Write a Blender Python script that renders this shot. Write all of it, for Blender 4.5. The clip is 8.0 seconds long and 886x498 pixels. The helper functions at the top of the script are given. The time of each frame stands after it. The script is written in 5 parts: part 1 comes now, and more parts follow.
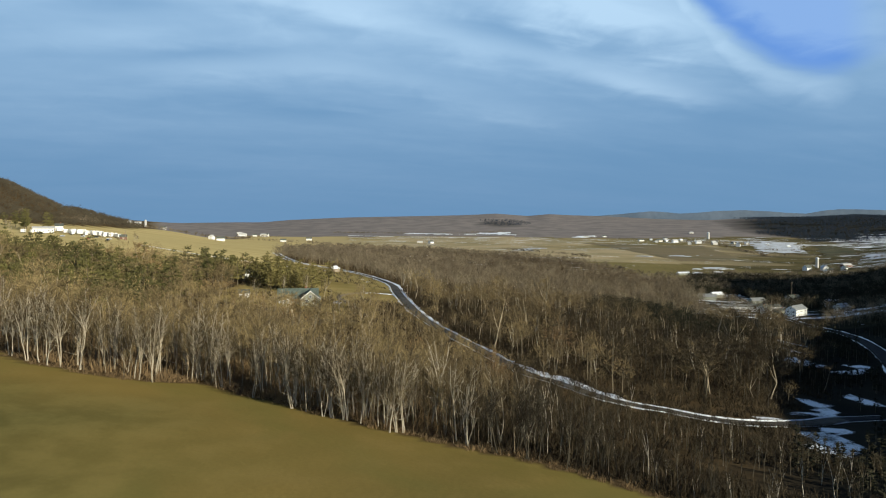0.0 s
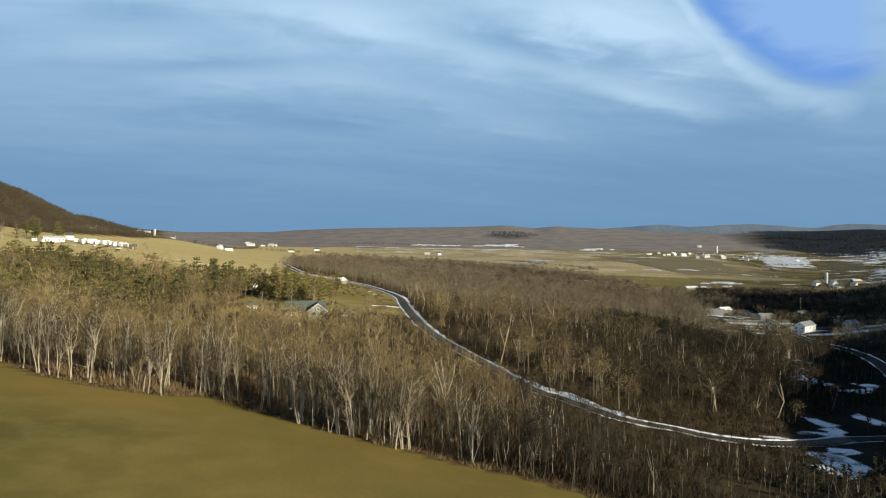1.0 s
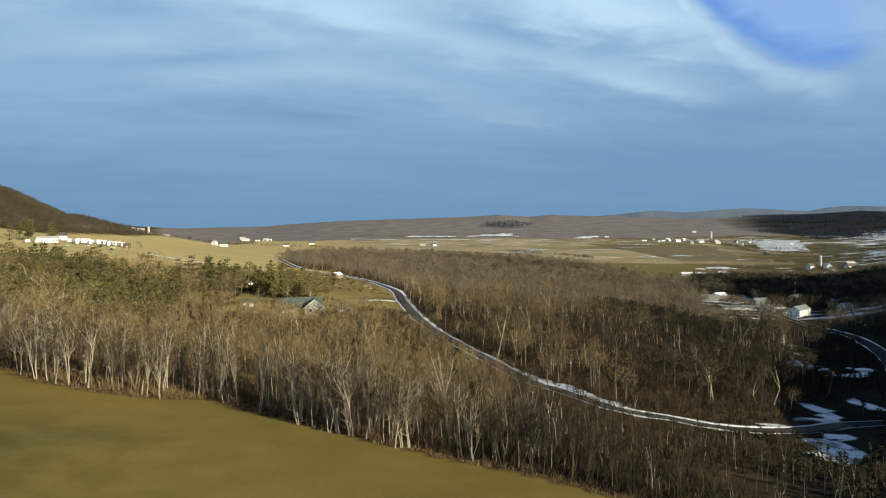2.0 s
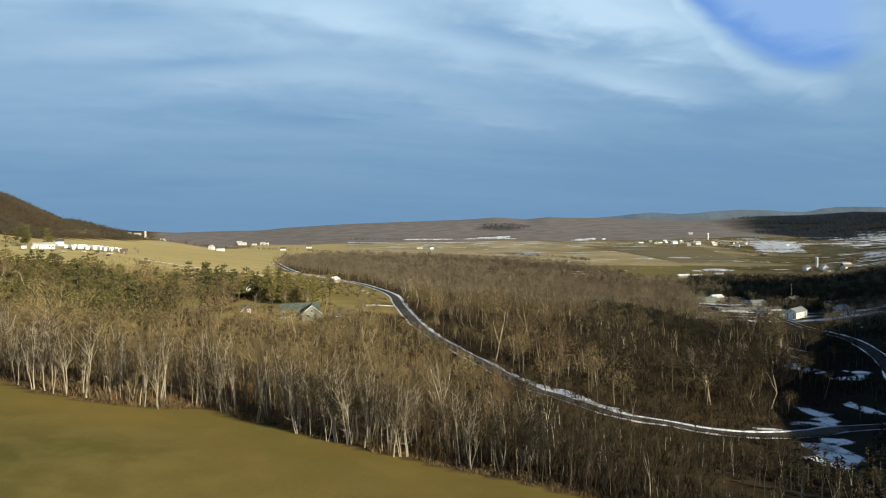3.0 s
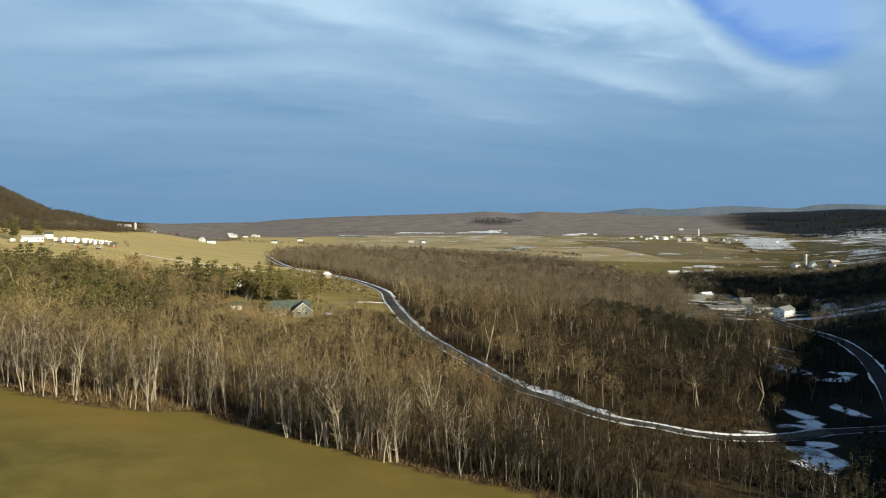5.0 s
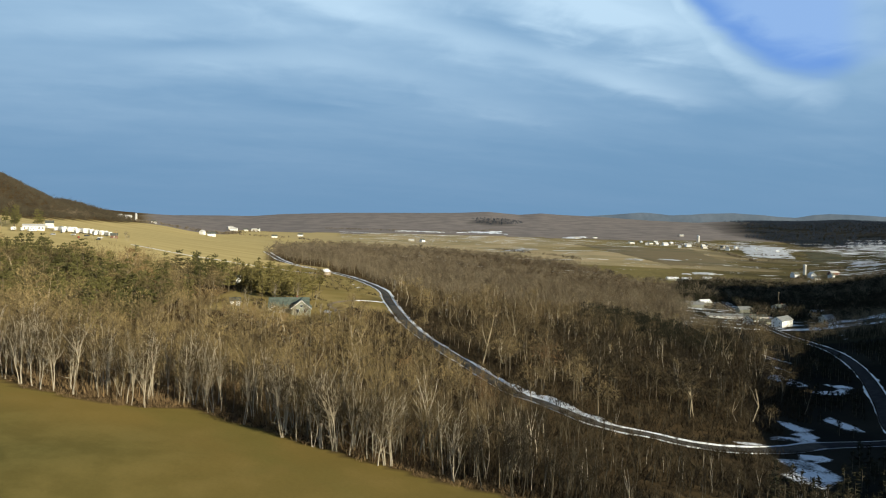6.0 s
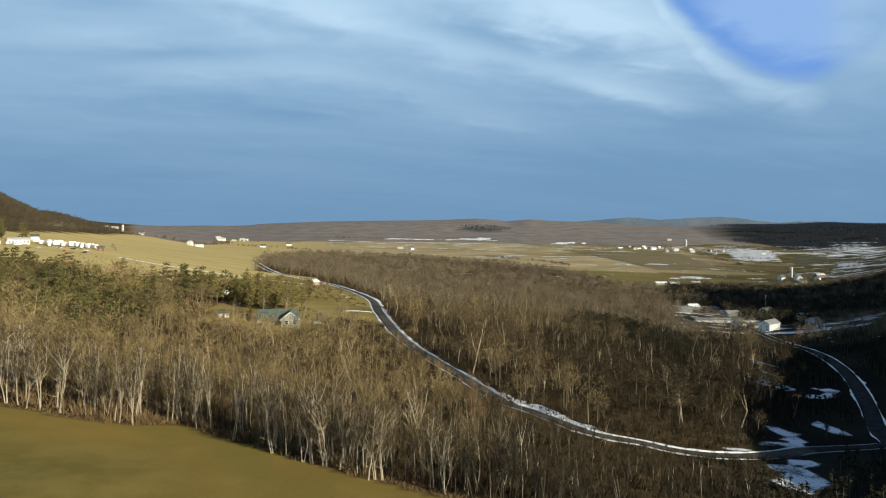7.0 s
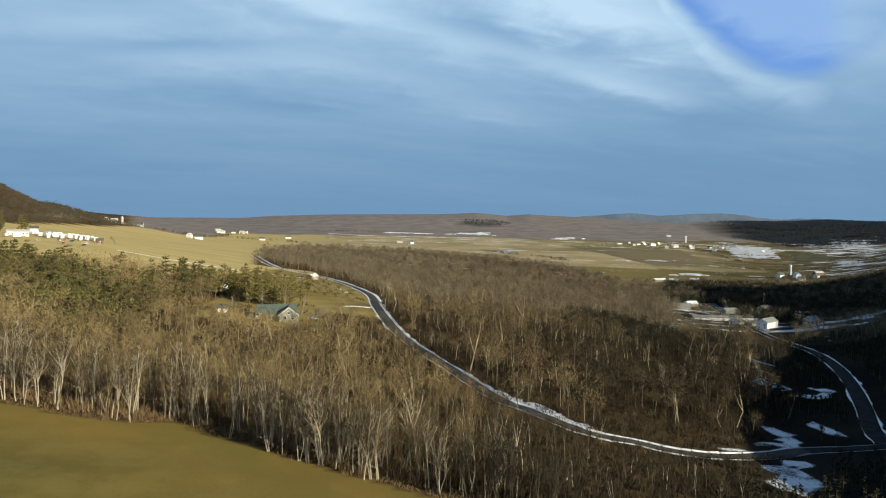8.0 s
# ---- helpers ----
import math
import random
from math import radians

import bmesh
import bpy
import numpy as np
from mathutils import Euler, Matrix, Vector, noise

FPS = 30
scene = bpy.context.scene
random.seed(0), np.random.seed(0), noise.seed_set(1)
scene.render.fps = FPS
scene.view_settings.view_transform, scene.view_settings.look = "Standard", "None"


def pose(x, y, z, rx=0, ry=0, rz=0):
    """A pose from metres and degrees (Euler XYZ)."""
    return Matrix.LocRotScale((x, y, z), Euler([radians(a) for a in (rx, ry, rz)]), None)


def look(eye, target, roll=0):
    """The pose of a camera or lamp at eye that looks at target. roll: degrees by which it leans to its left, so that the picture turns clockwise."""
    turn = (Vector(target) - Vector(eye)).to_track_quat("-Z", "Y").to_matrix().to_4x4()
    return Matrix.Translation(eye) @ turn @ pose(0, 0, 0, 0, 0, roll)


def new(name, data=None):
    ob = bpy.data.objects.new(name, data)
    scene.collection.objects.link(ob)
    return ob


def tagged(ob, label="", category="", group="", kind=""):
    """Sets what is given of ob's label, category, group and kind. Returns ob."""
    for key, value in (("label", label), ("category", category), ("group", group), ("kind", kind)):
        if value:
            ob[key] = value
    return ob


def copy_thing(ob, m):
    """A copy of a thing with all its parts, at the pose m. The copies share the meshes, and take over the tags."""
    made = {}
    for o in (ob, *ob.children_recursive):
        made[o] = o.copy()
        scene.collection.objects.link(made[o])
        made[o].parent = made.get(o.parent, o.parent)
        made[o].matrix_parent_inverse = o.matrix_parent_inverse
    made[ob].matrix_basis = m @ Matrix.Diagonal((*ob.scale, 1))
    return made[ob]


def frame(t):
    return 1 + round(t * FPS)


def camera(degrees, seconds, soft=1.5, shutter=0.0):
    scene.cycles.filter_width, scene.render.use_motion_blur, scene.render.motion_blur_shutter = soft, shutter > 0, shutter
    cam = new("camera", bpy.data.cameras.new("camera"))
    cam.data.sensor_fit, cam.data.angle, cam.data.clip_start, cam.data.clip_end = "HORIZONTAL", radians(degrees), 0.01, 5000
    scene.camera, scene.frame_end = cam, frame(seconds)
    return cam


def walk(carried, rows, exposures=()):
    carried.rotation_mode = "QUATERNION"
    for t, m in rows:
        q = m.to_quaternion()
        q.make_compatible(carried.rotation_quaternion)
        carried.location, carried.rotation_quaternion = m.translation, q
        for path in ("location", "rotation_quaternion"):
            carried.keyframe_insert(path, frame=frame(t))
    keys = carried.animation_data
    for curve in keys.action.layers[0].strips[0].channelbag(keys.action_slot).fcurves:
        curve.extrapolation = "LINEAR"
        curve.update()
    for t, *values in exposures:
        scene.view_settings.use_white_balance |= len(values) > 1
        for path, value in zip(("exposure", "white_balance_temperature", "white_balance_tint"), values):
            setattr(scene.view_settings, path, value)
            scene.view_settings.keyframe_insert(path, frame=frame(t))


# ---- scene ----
cam = camera(65.8, 8.0, soft=1.1)
# seconds, eye x, y, z, turn x, y, z: a drone that climbs slowly and drifts back a little
PATH = [
    (0.0, 0.00, 0.00, 40.00, 87.919, -0.000, 0.000),
    (0.5, -0.03, -0.75, 40.69, 88.629, -0.470, 0.647),
    (1.0, 0.01, -1.21, 41.41, 88.851, -0.495, 0.631),
    (1.5, 0.04, -1.28, 42.30, 87.972, 0.315, 0.570),
    (3.0, 0.02, -1.63, 44.26, 88.272, 1.026, -0.054),
    (3.5, 0.07, -1.85, 44.94, 88.153, 1.354, 0.027),
    (4.0, 0.15, -2.00, 45.53, 88.424, 1.033, -0.559),
    (4.5, 0.13, -1.99, 46.30, 87.922, 1.139, -0.720),
    (6.0, 0.02, -2.53, 48.45, 87.598, -1.119, -0.683),
    (6.5, 0.17, -2.72, 49.10, 87.614, 0.254, -0.944),
    (7.0, 0.28, -2.92, 49.68, 88.195, -0.395, -1.614),
    (7.5, 0.26, -3.12, 50.41, 87.996, -1.430, -1.137),
    (8.0, 0.75, -3.18, 51.19, 87.685, -0.888, -1.632),
]
walk(cam, [(t, pose(x, y, z, rx, ry, rz)) for t, x, y, z, rx, ry, rz in PATH],
     [(0.0, -0.12, 6000, 10), (0.5, -0.03, 6100, 10), (1.5, -0.05, 6250, 10), (8.0, -0.03, 6300, 10)])

# ---------------------------------------------------------------- light
SUN_FROM = Vector((0.815, -0.580, 0.0)).normalized()
SUN_HIGH = radians(19)
scene.view_settings.exposure = 0.0

sun = new("sun", bpy.data.lights.new("sun", "SUN"))
sun.data.energy, sun.data.angle, sun.data.color = 7.3, radians(0.5), (1.0, 0.90, 0.66)
sun.matrix_world = look((0, 0, 0), -(SUN_FROM * math.cos(SUN_HIGH) + Vector((0, 0, math.sin(SUN_HIGH)))))

world = bpy.data.worlds.new("sky")
scene.world = world
world.use_nodes = True


class Nodes:
    """Short hand for building node trees."""

    def __init__(self, tree):
        self.tree = tree
        tree.nodes.clear()

    def layer(self, name):
        node = self.tree.nodes.new("ShaderNodeVertexColor")
        node.layer_name = name
        return node.outputs

    def add(self, kind, **inputs):
        node = self.tree.nodes.new(kind)
        for key, value in inputs.items():
            self.put(node, key.replace("_", " "), value)
        return node

    def put(self, node, key, value):
        slot = node.inputs[int(key[1:]) if key[0] == "#" else key]
        if isinstance(value, bpy.types.NodeSocket):
            self.tree.links.new(value, slot)
        else:
            slot.default_value = value

    def math(self, op, a, b=0.0, c=0.0, clamp=False):
        node = self.tree.nodes.new("ShaderNodeMath")
        node.operation, node.use_clamp = op, clamp
        for i, v in enumerate((a, b, c)):
            self.put(node, "#%d" % i, v)
        return node.outputs[0]

    def vec(self, op, a, b=(0, 0, 0)):
        node = self.tree.nodes.new("ShaderNodeVectorMath")
        node.operation = op
        self.put(node, "#0", a)
        self.put(node, "#1", b)
        return node.outputs["Value"] if op in ("DOT_PRODUCT", "LENGTH", "DISTANCE") else node.outputs[0]

    def mix(self, fac, a, b, blend="MIX"):
        node = self.tree.nodes.new("ShaderNodeMix")
        node.data_type, node.blend_type = "RGBA", blend
        self.put(node, "#0", fac)
        for i, v in ((6, a), (7, b)):
            self.put(node, "#%d" % i, v if isinstance(v, bpy.types.NodeSocket) or len(v) == 4 else (*v, 1))
        return node.outputs[2]

    def noise(self, vector, scale, detail=4.0, rough=0.55, warp=0.0):
        node = self.tree.nodes.new("ShaderNodeTexNoise")
        self.put(node, "Vector", vector)
        for key, v in (("Scale", scale), ("Detail", detail), ("Roughness", rough), ("Distortion", warp)):
            self.put(node, key, v)
        return node.outputs[0]

    def ramp(self, value, low, high):
        node = self.tree.nodes.new("ShaderNodeMapRange")
        node.interpolation_type = "SMOOTHSTEP"
        for key, v in (("Value", value), ("From Min", low), ("From Max", high)):
            self.put(node, key, v)
        return node.outputs[0]


STREAKS = (  # azimuth, elevation, tilt, half length and half depth in degrees, and how much brighter
    (13.6, 16.2, -12.4, 9.8, 2.40, 0.82),
    (16.6, 10.7, -15.6, 6.0, 0.95, 0.66),
    (-0.3, 14.7, -10.6, 9.4, 1.23, 0.34),
    (7.3, 14.9, -13.5, 8.7, 0.80, -0.34),
    (-17.9, 11.7, 5.2, 7.8, 0.85, 0.34),
    (-18.8, 13.2, 6.2, 6.5, 0.55, -0.26),
    (-26.6, 13.7, 12.2, 4.7, 0.75, 0.12),
    (5.7, 9.0, -8.6, 4.2, 0.75, 0.22),
    (-10.5, 9.0, -0.1, 6.3, 0.57, -0.22),
    (-2.7, 11.3, -10.3, 7.1, 0.94, 0.22),
    (-9.8, 17.5, 0.5, 8.5, 1.6, 0.38),
    (23.1, 8.4, 2.3, 4.4, 1.60, -0.25),
    (-25.9, 9.6, 4.5, 6.2, 0.94, 0.16),
    (24.0, 4.2, -2.3, 10.0, 2.20, -0.12),
    (-24.7, 16.1, 7.2, 5.2, 0.66, -0.22),
)


def build_sky():
    n = Nodes(world.node_tree)
    sky = n.add("ShaderNodeTexSky")
    sky.sky_type, sky.sun_disc, sky.altitude = "NISHITA", False, 200.0
    sky.sun_elevation, sky.sun_rotation = SUN_HIGH, math.atan2(SUN_FROM.x, SUN_FROM.y)
    clear = n.vec("MULTIPLY", sky.outputs[0], (0.0165, 0.0225, 0.036))
    way = n.add("ShaderNodeTexCoord").outputs["Generated"]
    x, y, z = n.add("ShaderNodeSeparateXYZ", Vector=way).outputs
    az = n.math("MULTIPLY", n.math("ARCTAN2", x, y), 57.29578)
    el = n.math("MULTIPLY", n.math("ARCSINE", z), 57.29578)
    up = n.math("ADD", n.math("MAXIMUM", z, 0.0), 0.16)
    flat = n.add("ShaderNodeCombineXYZ", X=n.math("DIVIDE", x, up), Y=n.math("DIVIDE", y, up), Z=0.0).outputs[0]
    turned = n.add("ShaderNodeMapping", Vector=flat, Rotation=(0, 0, radians(-17))).outputs[0]
    turned = n.vec("MULTIPLY", turned, (0.38, 1.0, 1.0))
    broad = n.noise(turned, 0.62, 2.0, 0.45, 0.5)
    fine = n.noise(turned, 1.9, 4.0, 0.5, 0.3)
    puff = n.noise(turned, 5.5, 3.0, 0.5, 0.4)
    curd = n.noise(flat, 6.0, 4.0, 0.55, 0.5)
    streak = n.math("ADD", n.math("MULTIPLY", broad, 0.50), n.math("ADD", n.math("MULTIPLY", fine, 0.32), n.math("MULTIPLY", puff, 0.18)))
    lit = n.math("MULTIPLY", n.ramp(streak, 0.30, 0.76), 0.70)
    ragged = n.math("ADD", n.math("MULTIPLY", n.math("SUBTRACT", fine, 0.5), 1.8), n.math("ADD", n.math("MULTIPLY", n.math("SUBTRACT", puff, 0.5), 1.5), n.math("MULTIPLY", n.math("SUBTRACT", curd, 0.5), 1.2)))
    for a, e, tilt, reach, depth, gain in STREAKS:
        c, t = math.cos(radians(tilt)), math.sin(radians(tilt))
        da, de = n.math("SUBTRACT", az, a), n.math("SUBTRACT", el, e)
        u = n.math("DIVIDE", n.math("ADD", n.math("MULTIPLY", da, c), n.math("MULTIPLY", de, t)), reach)
        v = n.math("DIVIDE", n.math("SUBTRACT", n.math("MULTIPLY", de, c), n.math("MULTIPLY", da, t)), depth)
        v = n.math("ADD", v, ragged)
        shape = n.math("EXPONENT", n.math("MULTIPLY", n.math("ADD", n.math("POWER", u, 2.0), n.math("POWER", v, 2.0)), -1.0))
        lit = n.math("ADD", lit, n.math("MULTIPLY", shape, gain), clamp=True)
    lit = n.math("ADD", lit, n.math("MULTIPLY", n.math("SUBTRACT", curd, 0.5), n.math("ADD", 0.06, n.math("MULTIPLY", lit, 0.5))), clamp=True)
    high = n.ramp(z, 0.0, 0.30)
    veil = n.mix(high, (0.166, 0.312, 0.486), (0.235, 0.41, 0.61))
    bright = n.mix(high, (0.195, 0.335, 0.51), (0.56, 0.76, 0.92))
    # the break in the cloud: its lower edge is an arc that flattens towards its foot
    side = n.math("SUBTRACT", az, 30.0)
    bowl = n.math("MULTIPLY", n.math("POWER", side, 2.0), n.math("ADD", 0.058, n.math("MULTIPLY", n.ramp(side, 0.0, 1.5), 0.09)))
    gap = n.math("SUBTRACT", n.math("SUBTRACT", el, 10.3), bowl)
    gap = n.math("ADD", gap, n.math("MULTIPLY", ragged, 0.75))
    rim = n.math("MULTIPLY", n.math("EXPONENT", n.math("MULTIPLY", n.math("POWER", n.math("DIVIDE", n.math("ADD", gap, 0.5), 1.35), 2.0), -1.0)), n.math("ADD", 0.5, n.math("MULTIPLY", curd, 0.65)))
    rim = n.math("MULTIPLY", rim, n.math("SUBTRACT", 1.0, n.math("MULTIPLY", n.ramp(az, 28.5, 32.0), 0.75)))
    cloud = n.mix(n.math("MAXIMUM", lit, rim), veil, bright)
    haze = n.math("SUBTRACT", 1.0, n.math("MULTIPLY", n.ramp(az, 29.5, 32.5), 0.72))
    opened = n.math("MULTIPLY", n.ramp(gap, -0.1, 1.7), haze)
    torn = n.math("ADD", gap, n.math("ADD", n.math("MULTIPLY", n.math("SUBTRACT", curd, 0.5), 3.2), n.math("MULTIPLY", n.math("SUBTRACT", fine, 0.5), 2.5)))
    wisp = n.math("MULTIPLY", n.ramp(torn, 1.4, 4.4), 0.8)
    blue = n.mix(wisp, n.mix(0.85, clear, (0.185, 0.385, 0.85)), (0.33, 0.52, 0.84))
    both = n.mix(n.math("MULTIPLY", opened, 0.95), cloud, blue)
    # overhead and towards the sun the cloud bank ends and the sky is clear
    rise = n.math("ADD", n.math("MULTIPLY", n.vec("DOT_PRODUCT", way, tuple(SUN_FROM)), 0.5), z)
    both = n.mix(n.ramp(rise, 0.42, 0.72), both, clear)
    back = n.add("ShaderNodeBackground", Color=both, Strength=1.0)
    n.add("ShaderNodeOutputWorld", Surface=back.outputs[0])


build_sky()


# ---------------------------------------------------------------- materials
def material(name, paint, rough=0.85, metal=0.0, bump=0.0, bump_scale=8.0, spec=0.3):
    """paint(n, where) gives the colour; where is the place in metres."""
    mat = bpy.data.materials.new(name)
    mat.use_nodes = True
    n = Nodes(mat.node_tree)
    where = n.add("ShaderNodeNewGeometry").outputs["Position"]
    colour = paint(n, where)
    shader = n.add("ShaderNodeBsdfPrincipled", Base_Color=colour, Roughness=rough, Metallic=metal)
    n.put(shader, "Specular IOR Level", spec)
    if bump:
        relief = n.add("ShaderNodeBump", Height=n.noise(where, bump_scale, 6.0), Strength=bump, Distance=0.4)
        n.put(shader, "Normal", relief.outputs[0])
    n.add("ShaderNodeOutputMaterial", Surface=shader.outputs[0])
    return mat


def two(a, b, scale, low=0.35, high=0.65, fine=None):
    """A paint of two colours at a broad scale, broken up by a finer one."""
    def paint(n, where):
        c = n.mix(n.ramp(n.noise(where, scale, 4.0), low, high), a, b)
        f = n.noise(where, fine or scale * 9, 3.0)
        return n.mix(0.35, c, n.mix(f, (0.25, 0.25, 0.25), (0.78, 0.78, 0.78)), "OVERLAY")
    return paint


def per_piece(a, b, scale=0.6, leaf=None):
    """A paint that differs from twig to twig and from tree to tree; some trees keep russet leaves."""
    def paint(n, where):
        isle = n.add("ShaderNodeNewGeometry").outputs["Random Per Island"]
        own = n.add("ShaderNodeObjectInfo").outputs["Random"]
        kept = n.add("ShaderNodeAttribute")
        kept.attribute_name = "tone"
        tone = kept.outputs["Fac"]
        broad = n.noise(where, 0.035, 2.0)
        fac = n.math("ADD", n.math("MULTIPLY", isle, 0.2), n.math("MULTIPLY", n.math("SUBTRACT", broad, 0.44), 1.1))
        fac = n.math("ADD", fac, n.math("ADD", n.math("MULTIPLY", own, 0.18), n.math("MULTIPLY", n.math("SUBTRACT", tone, 0.1), 0.95)), clamp=True)
        c = n.mix(fac, a, b)
        if leaf:
            c = n.mix(n.math("MULTIPLY", n.ramp(tone, 0.9, 0.97), 0.7), c, leaf)
        return n.mix(n.math("MULTIPLY", n.noise(where, scale, 2.0), 0.3), c, (0.12, 0.10, 0.08))
    return paint


def ground_paint(n, where):
    cover = n.layer("cover")[0]
    split = n.add("ShaderNodeSeparateColor", Color=cover).outputs
    snow, green, wood = split
    flat = n.vec("MULTIPLY", where, (1, 1, 0))
    n1, n2, n3 = n.noise(flat, 0.012, 4.0), n.noise(flat, 0.11, 4.0), n.noise(flat, 1.3, 4.0)
    tan = n.mix(n.ramp(n1, 0.35, 0.68), (0.208, 0.148, 0.045), (0.158, 0.125, 0.037))
    tan = n.mix(n.math("MULTIPLY", n.ramp(n2, 0.42, 0.75), 0.55), tan, (0.225, 0.163, 0.055))
    tan = n.mix(n.math("MULTIPLY", n.ramp(n3, 0.4, 0.8), 0.25), tan, (0.14, 0.11, 0.035))
    moss = n.noise(n.vec("ADD", flat, (310, 70, 0)), 0.035, 3.0, 0.5, 0.6)
    tan = n.mix(n.math("MULTIPLY", n.ramp(moss, 0.45, 0.68), 0.5), tan, (0.142, 0.128, 0.037))
    grass = n.mix(n.ramp(n2, 0.35, 0.65), (0.098, 0.088, 0.03), (0.15, 0.128, 0.044))
    litter = n.mix(n.ramp(n2, 0.3, 0.7), (0.060, 0.042, 0.022), (0.105, 0.073, 0.037))
    litter = n.mix(n.math("MULTIPLY", n.ramp(n3, 0.45, 0.75), 0.5), litter, (0.045, 0.032, 0.02))
    c = n.mix(green, tan, grass)
    c = n.mix(wood, c, litter)
    # Grey bare twigs of the far ridge, with haze mixed into the colour.
    hazy_twig = n.mix(n.ramp(n1, 0.35, 0.65), (0.240, 0.212, 0.198), (0.180, 0.163, 0.157))
    c = n.mix(n.layer("cover")[1], c, hazy_twig)
    more = n.add("ShaderNodeSeparateColor", Color=n.layer("crops")[0]).outputs
    straw = n.mix(n.ramp(n.noise(n.vec("MULTIPLY", where, (0.3, 1, 0)), 0.03, 4.0), 0.3, 0.7), (0.50, 0.40, 0.185), (0.42, 0.335, 0.15))
    crops_alpha = n.layer("crops")[1]
    stubble = n.mix(n.ramp(n.noise(flat, 0.006, 3.0), 0.35, 0.65), (0.40, 0.32, 0.19), (0.29, 0.245, 0.145))
    c = n.mix(more[0], c, n.mix(crops_alpha, straw, stubble))
    # Second crops channel: a near-black tone, for dark woods and for painted shade.
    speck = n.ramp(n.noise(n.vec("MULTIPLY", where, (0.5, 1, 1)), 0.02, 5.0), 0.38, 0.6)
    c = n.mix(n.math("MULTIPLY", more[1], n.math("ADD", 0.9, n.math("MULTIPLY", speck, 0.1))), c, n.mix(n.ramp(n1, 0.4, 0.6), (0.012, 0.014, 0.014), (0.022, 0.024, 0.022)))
    drift = n.noise(n.vec("MULTIPLY", where, (0.28, 1, 0)), 0.035, 5.0)
    snow = n.math("ADD", snow, n.math("MULTIPLY", n.math("SUBTRACT", drift, 0.5), n.math("MULTIPLY", more[2], 2.4)))
    rough_edge = n.math("ADD", snow, n.math("MULTIPLY", n.math("SUBTRACT", n.math("ADD", n.math("MULTIPLY", n2, 0.6), n.math("MULTIPLY", n3, 0.4)), 0.5), 1.1))
    return n.mix(n.ramp(rough_edge, 0.42, 0.62), c, (0.80, 0.83, 0.88))


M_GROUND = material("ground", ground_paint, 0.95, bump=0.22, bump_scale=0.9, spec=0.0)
M_ROAD = material("asphalt", two((0.052, 0.049, 0.044), (0.088, 0.080, 0.069), 0.3), 0.85, bump=0.1, bump_scale=20, spec=0.05)
# Darker copy of the asphalt: the valley's shade is in its colour.
M_SHADEROAD = material("shade_asphalt", two((0.020, 0.020, 0.023), (0.034, 0.034, 0.036), 0.3), 0.85, bump=0.1, bump_scale=20, spec=0.02)
M_DIRT = material("dirt_drive", two((0.17, 0.13, 0.085), (0.24, 0.19, 0.13), 0.5), 0.95, bump=0.3, bump_scale=6)
M_SNOW = material("snow", two((0.78, 0.81, 0.86), (0.62, 0.64, 0.66), 0.4, 0.45, 0.8), 0.6, bump=0.4, bump_scale=2)
M_OLDSNOW = material("old_snow", lambda n, w: n.mix(n.ramp(n.noise(n.vec("MULTIPLY", w, (0.45, 1, 0)), 0.05, 6.0, 0.65), 0.34, 0.54), (0.16, 0.145, 0.10), (0.52, 0.55, 0.60)), 0.8, spec=0.1)
M_OLIVE = material("olive_grass", two((0.056, 0.058, 0.034), (0.098, 0.092, 0.05), 0.012, fine=0.08), 0.95, spec=0.05)
M_TANFIELD = material("tan_stubble", lambda n, w: n.mix(n.ramp(n.noise(n.vec("MULTIPLY", w, (0.22, 1, 0)), 0.022, 6.0, 0.6), 0.62, 0.70), n.mix(n.ramp(n.noise(n.vec("MULTIPLY", w, (0.3, 1, 0)), 0.008, 5.0), 0.35, 0.65), (0.180, 0.143, 0.080), (0.120, 0.108, 0.061)), (0.62, 0.62, 0.60)), 0.95, spec=0.05)
M_BARK = material("pale_bark", per_piece((0.26, 0.21, 0.135), (0.42, 0.35, 0.24)), 0.9, bump=0.2, bump_scale=6)
M_PALE = material("birch_bark", per_piece((0.38, 0.325, 0.235), (0.66, 0.59, 0.47)), 0.9, bump=0.2, bump_scale=6)
M_BARK2 = material("grey_bark", per_piece((0.10, 0.08, 0.045), (0.20, 0.162, 0.10)), 0.9)
M_TWIG = material("twigs", per_piece((0.046, 0.034, 0.016), (0.305, 0.229, 0.104), leaf=(0.25, 0.145, 0.062)), 0.9, spec=0.1)
# Warmer brown twigs of the right-hand woods, darkened to carry dimmer light.
M_DIMTWIG = material("dim_brown_twigs", per_piece((0.020, 0.015, 0.008), (0.200, 0.148, 0.070), leaf=(0.17, 0.09, 0.04)), 0.9, spec=0.1)
# Bark and twigs for dim places: the shade is in their colour.
M_SHADEBARK = material("shade_dark_bark", per_piece((0.040, 0.034, 0.020), (0.125, 0.104, 0.064)), 0.9)
M_SHADETWIG = material("shade_dark_twigs", per_piece((0.008, 0.0068, 0.0036), (0.066, 0.050, 0.025)), 0.9, spec=0.05)
# Darkened so that the gaps beneath the trees look shaded.
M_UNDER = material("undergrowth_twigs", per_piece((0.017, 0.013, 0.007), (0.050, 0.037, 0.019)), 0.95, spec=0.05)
# Twigs of the far woods, lightened and greyed to carry haze.
M_TWIG2 = material("hazed_far_twigs", per_piece((0.045, 0.036, 0.024), (0.245, 0.198, 0.132)), 0.95, spec=0.05)
M_HILLTWIG = material("hillside_twigs", per_piece((0.042, 0.037, 0.025), (0.10, 0.085, 0.057)), 0.95, spec=0.05)
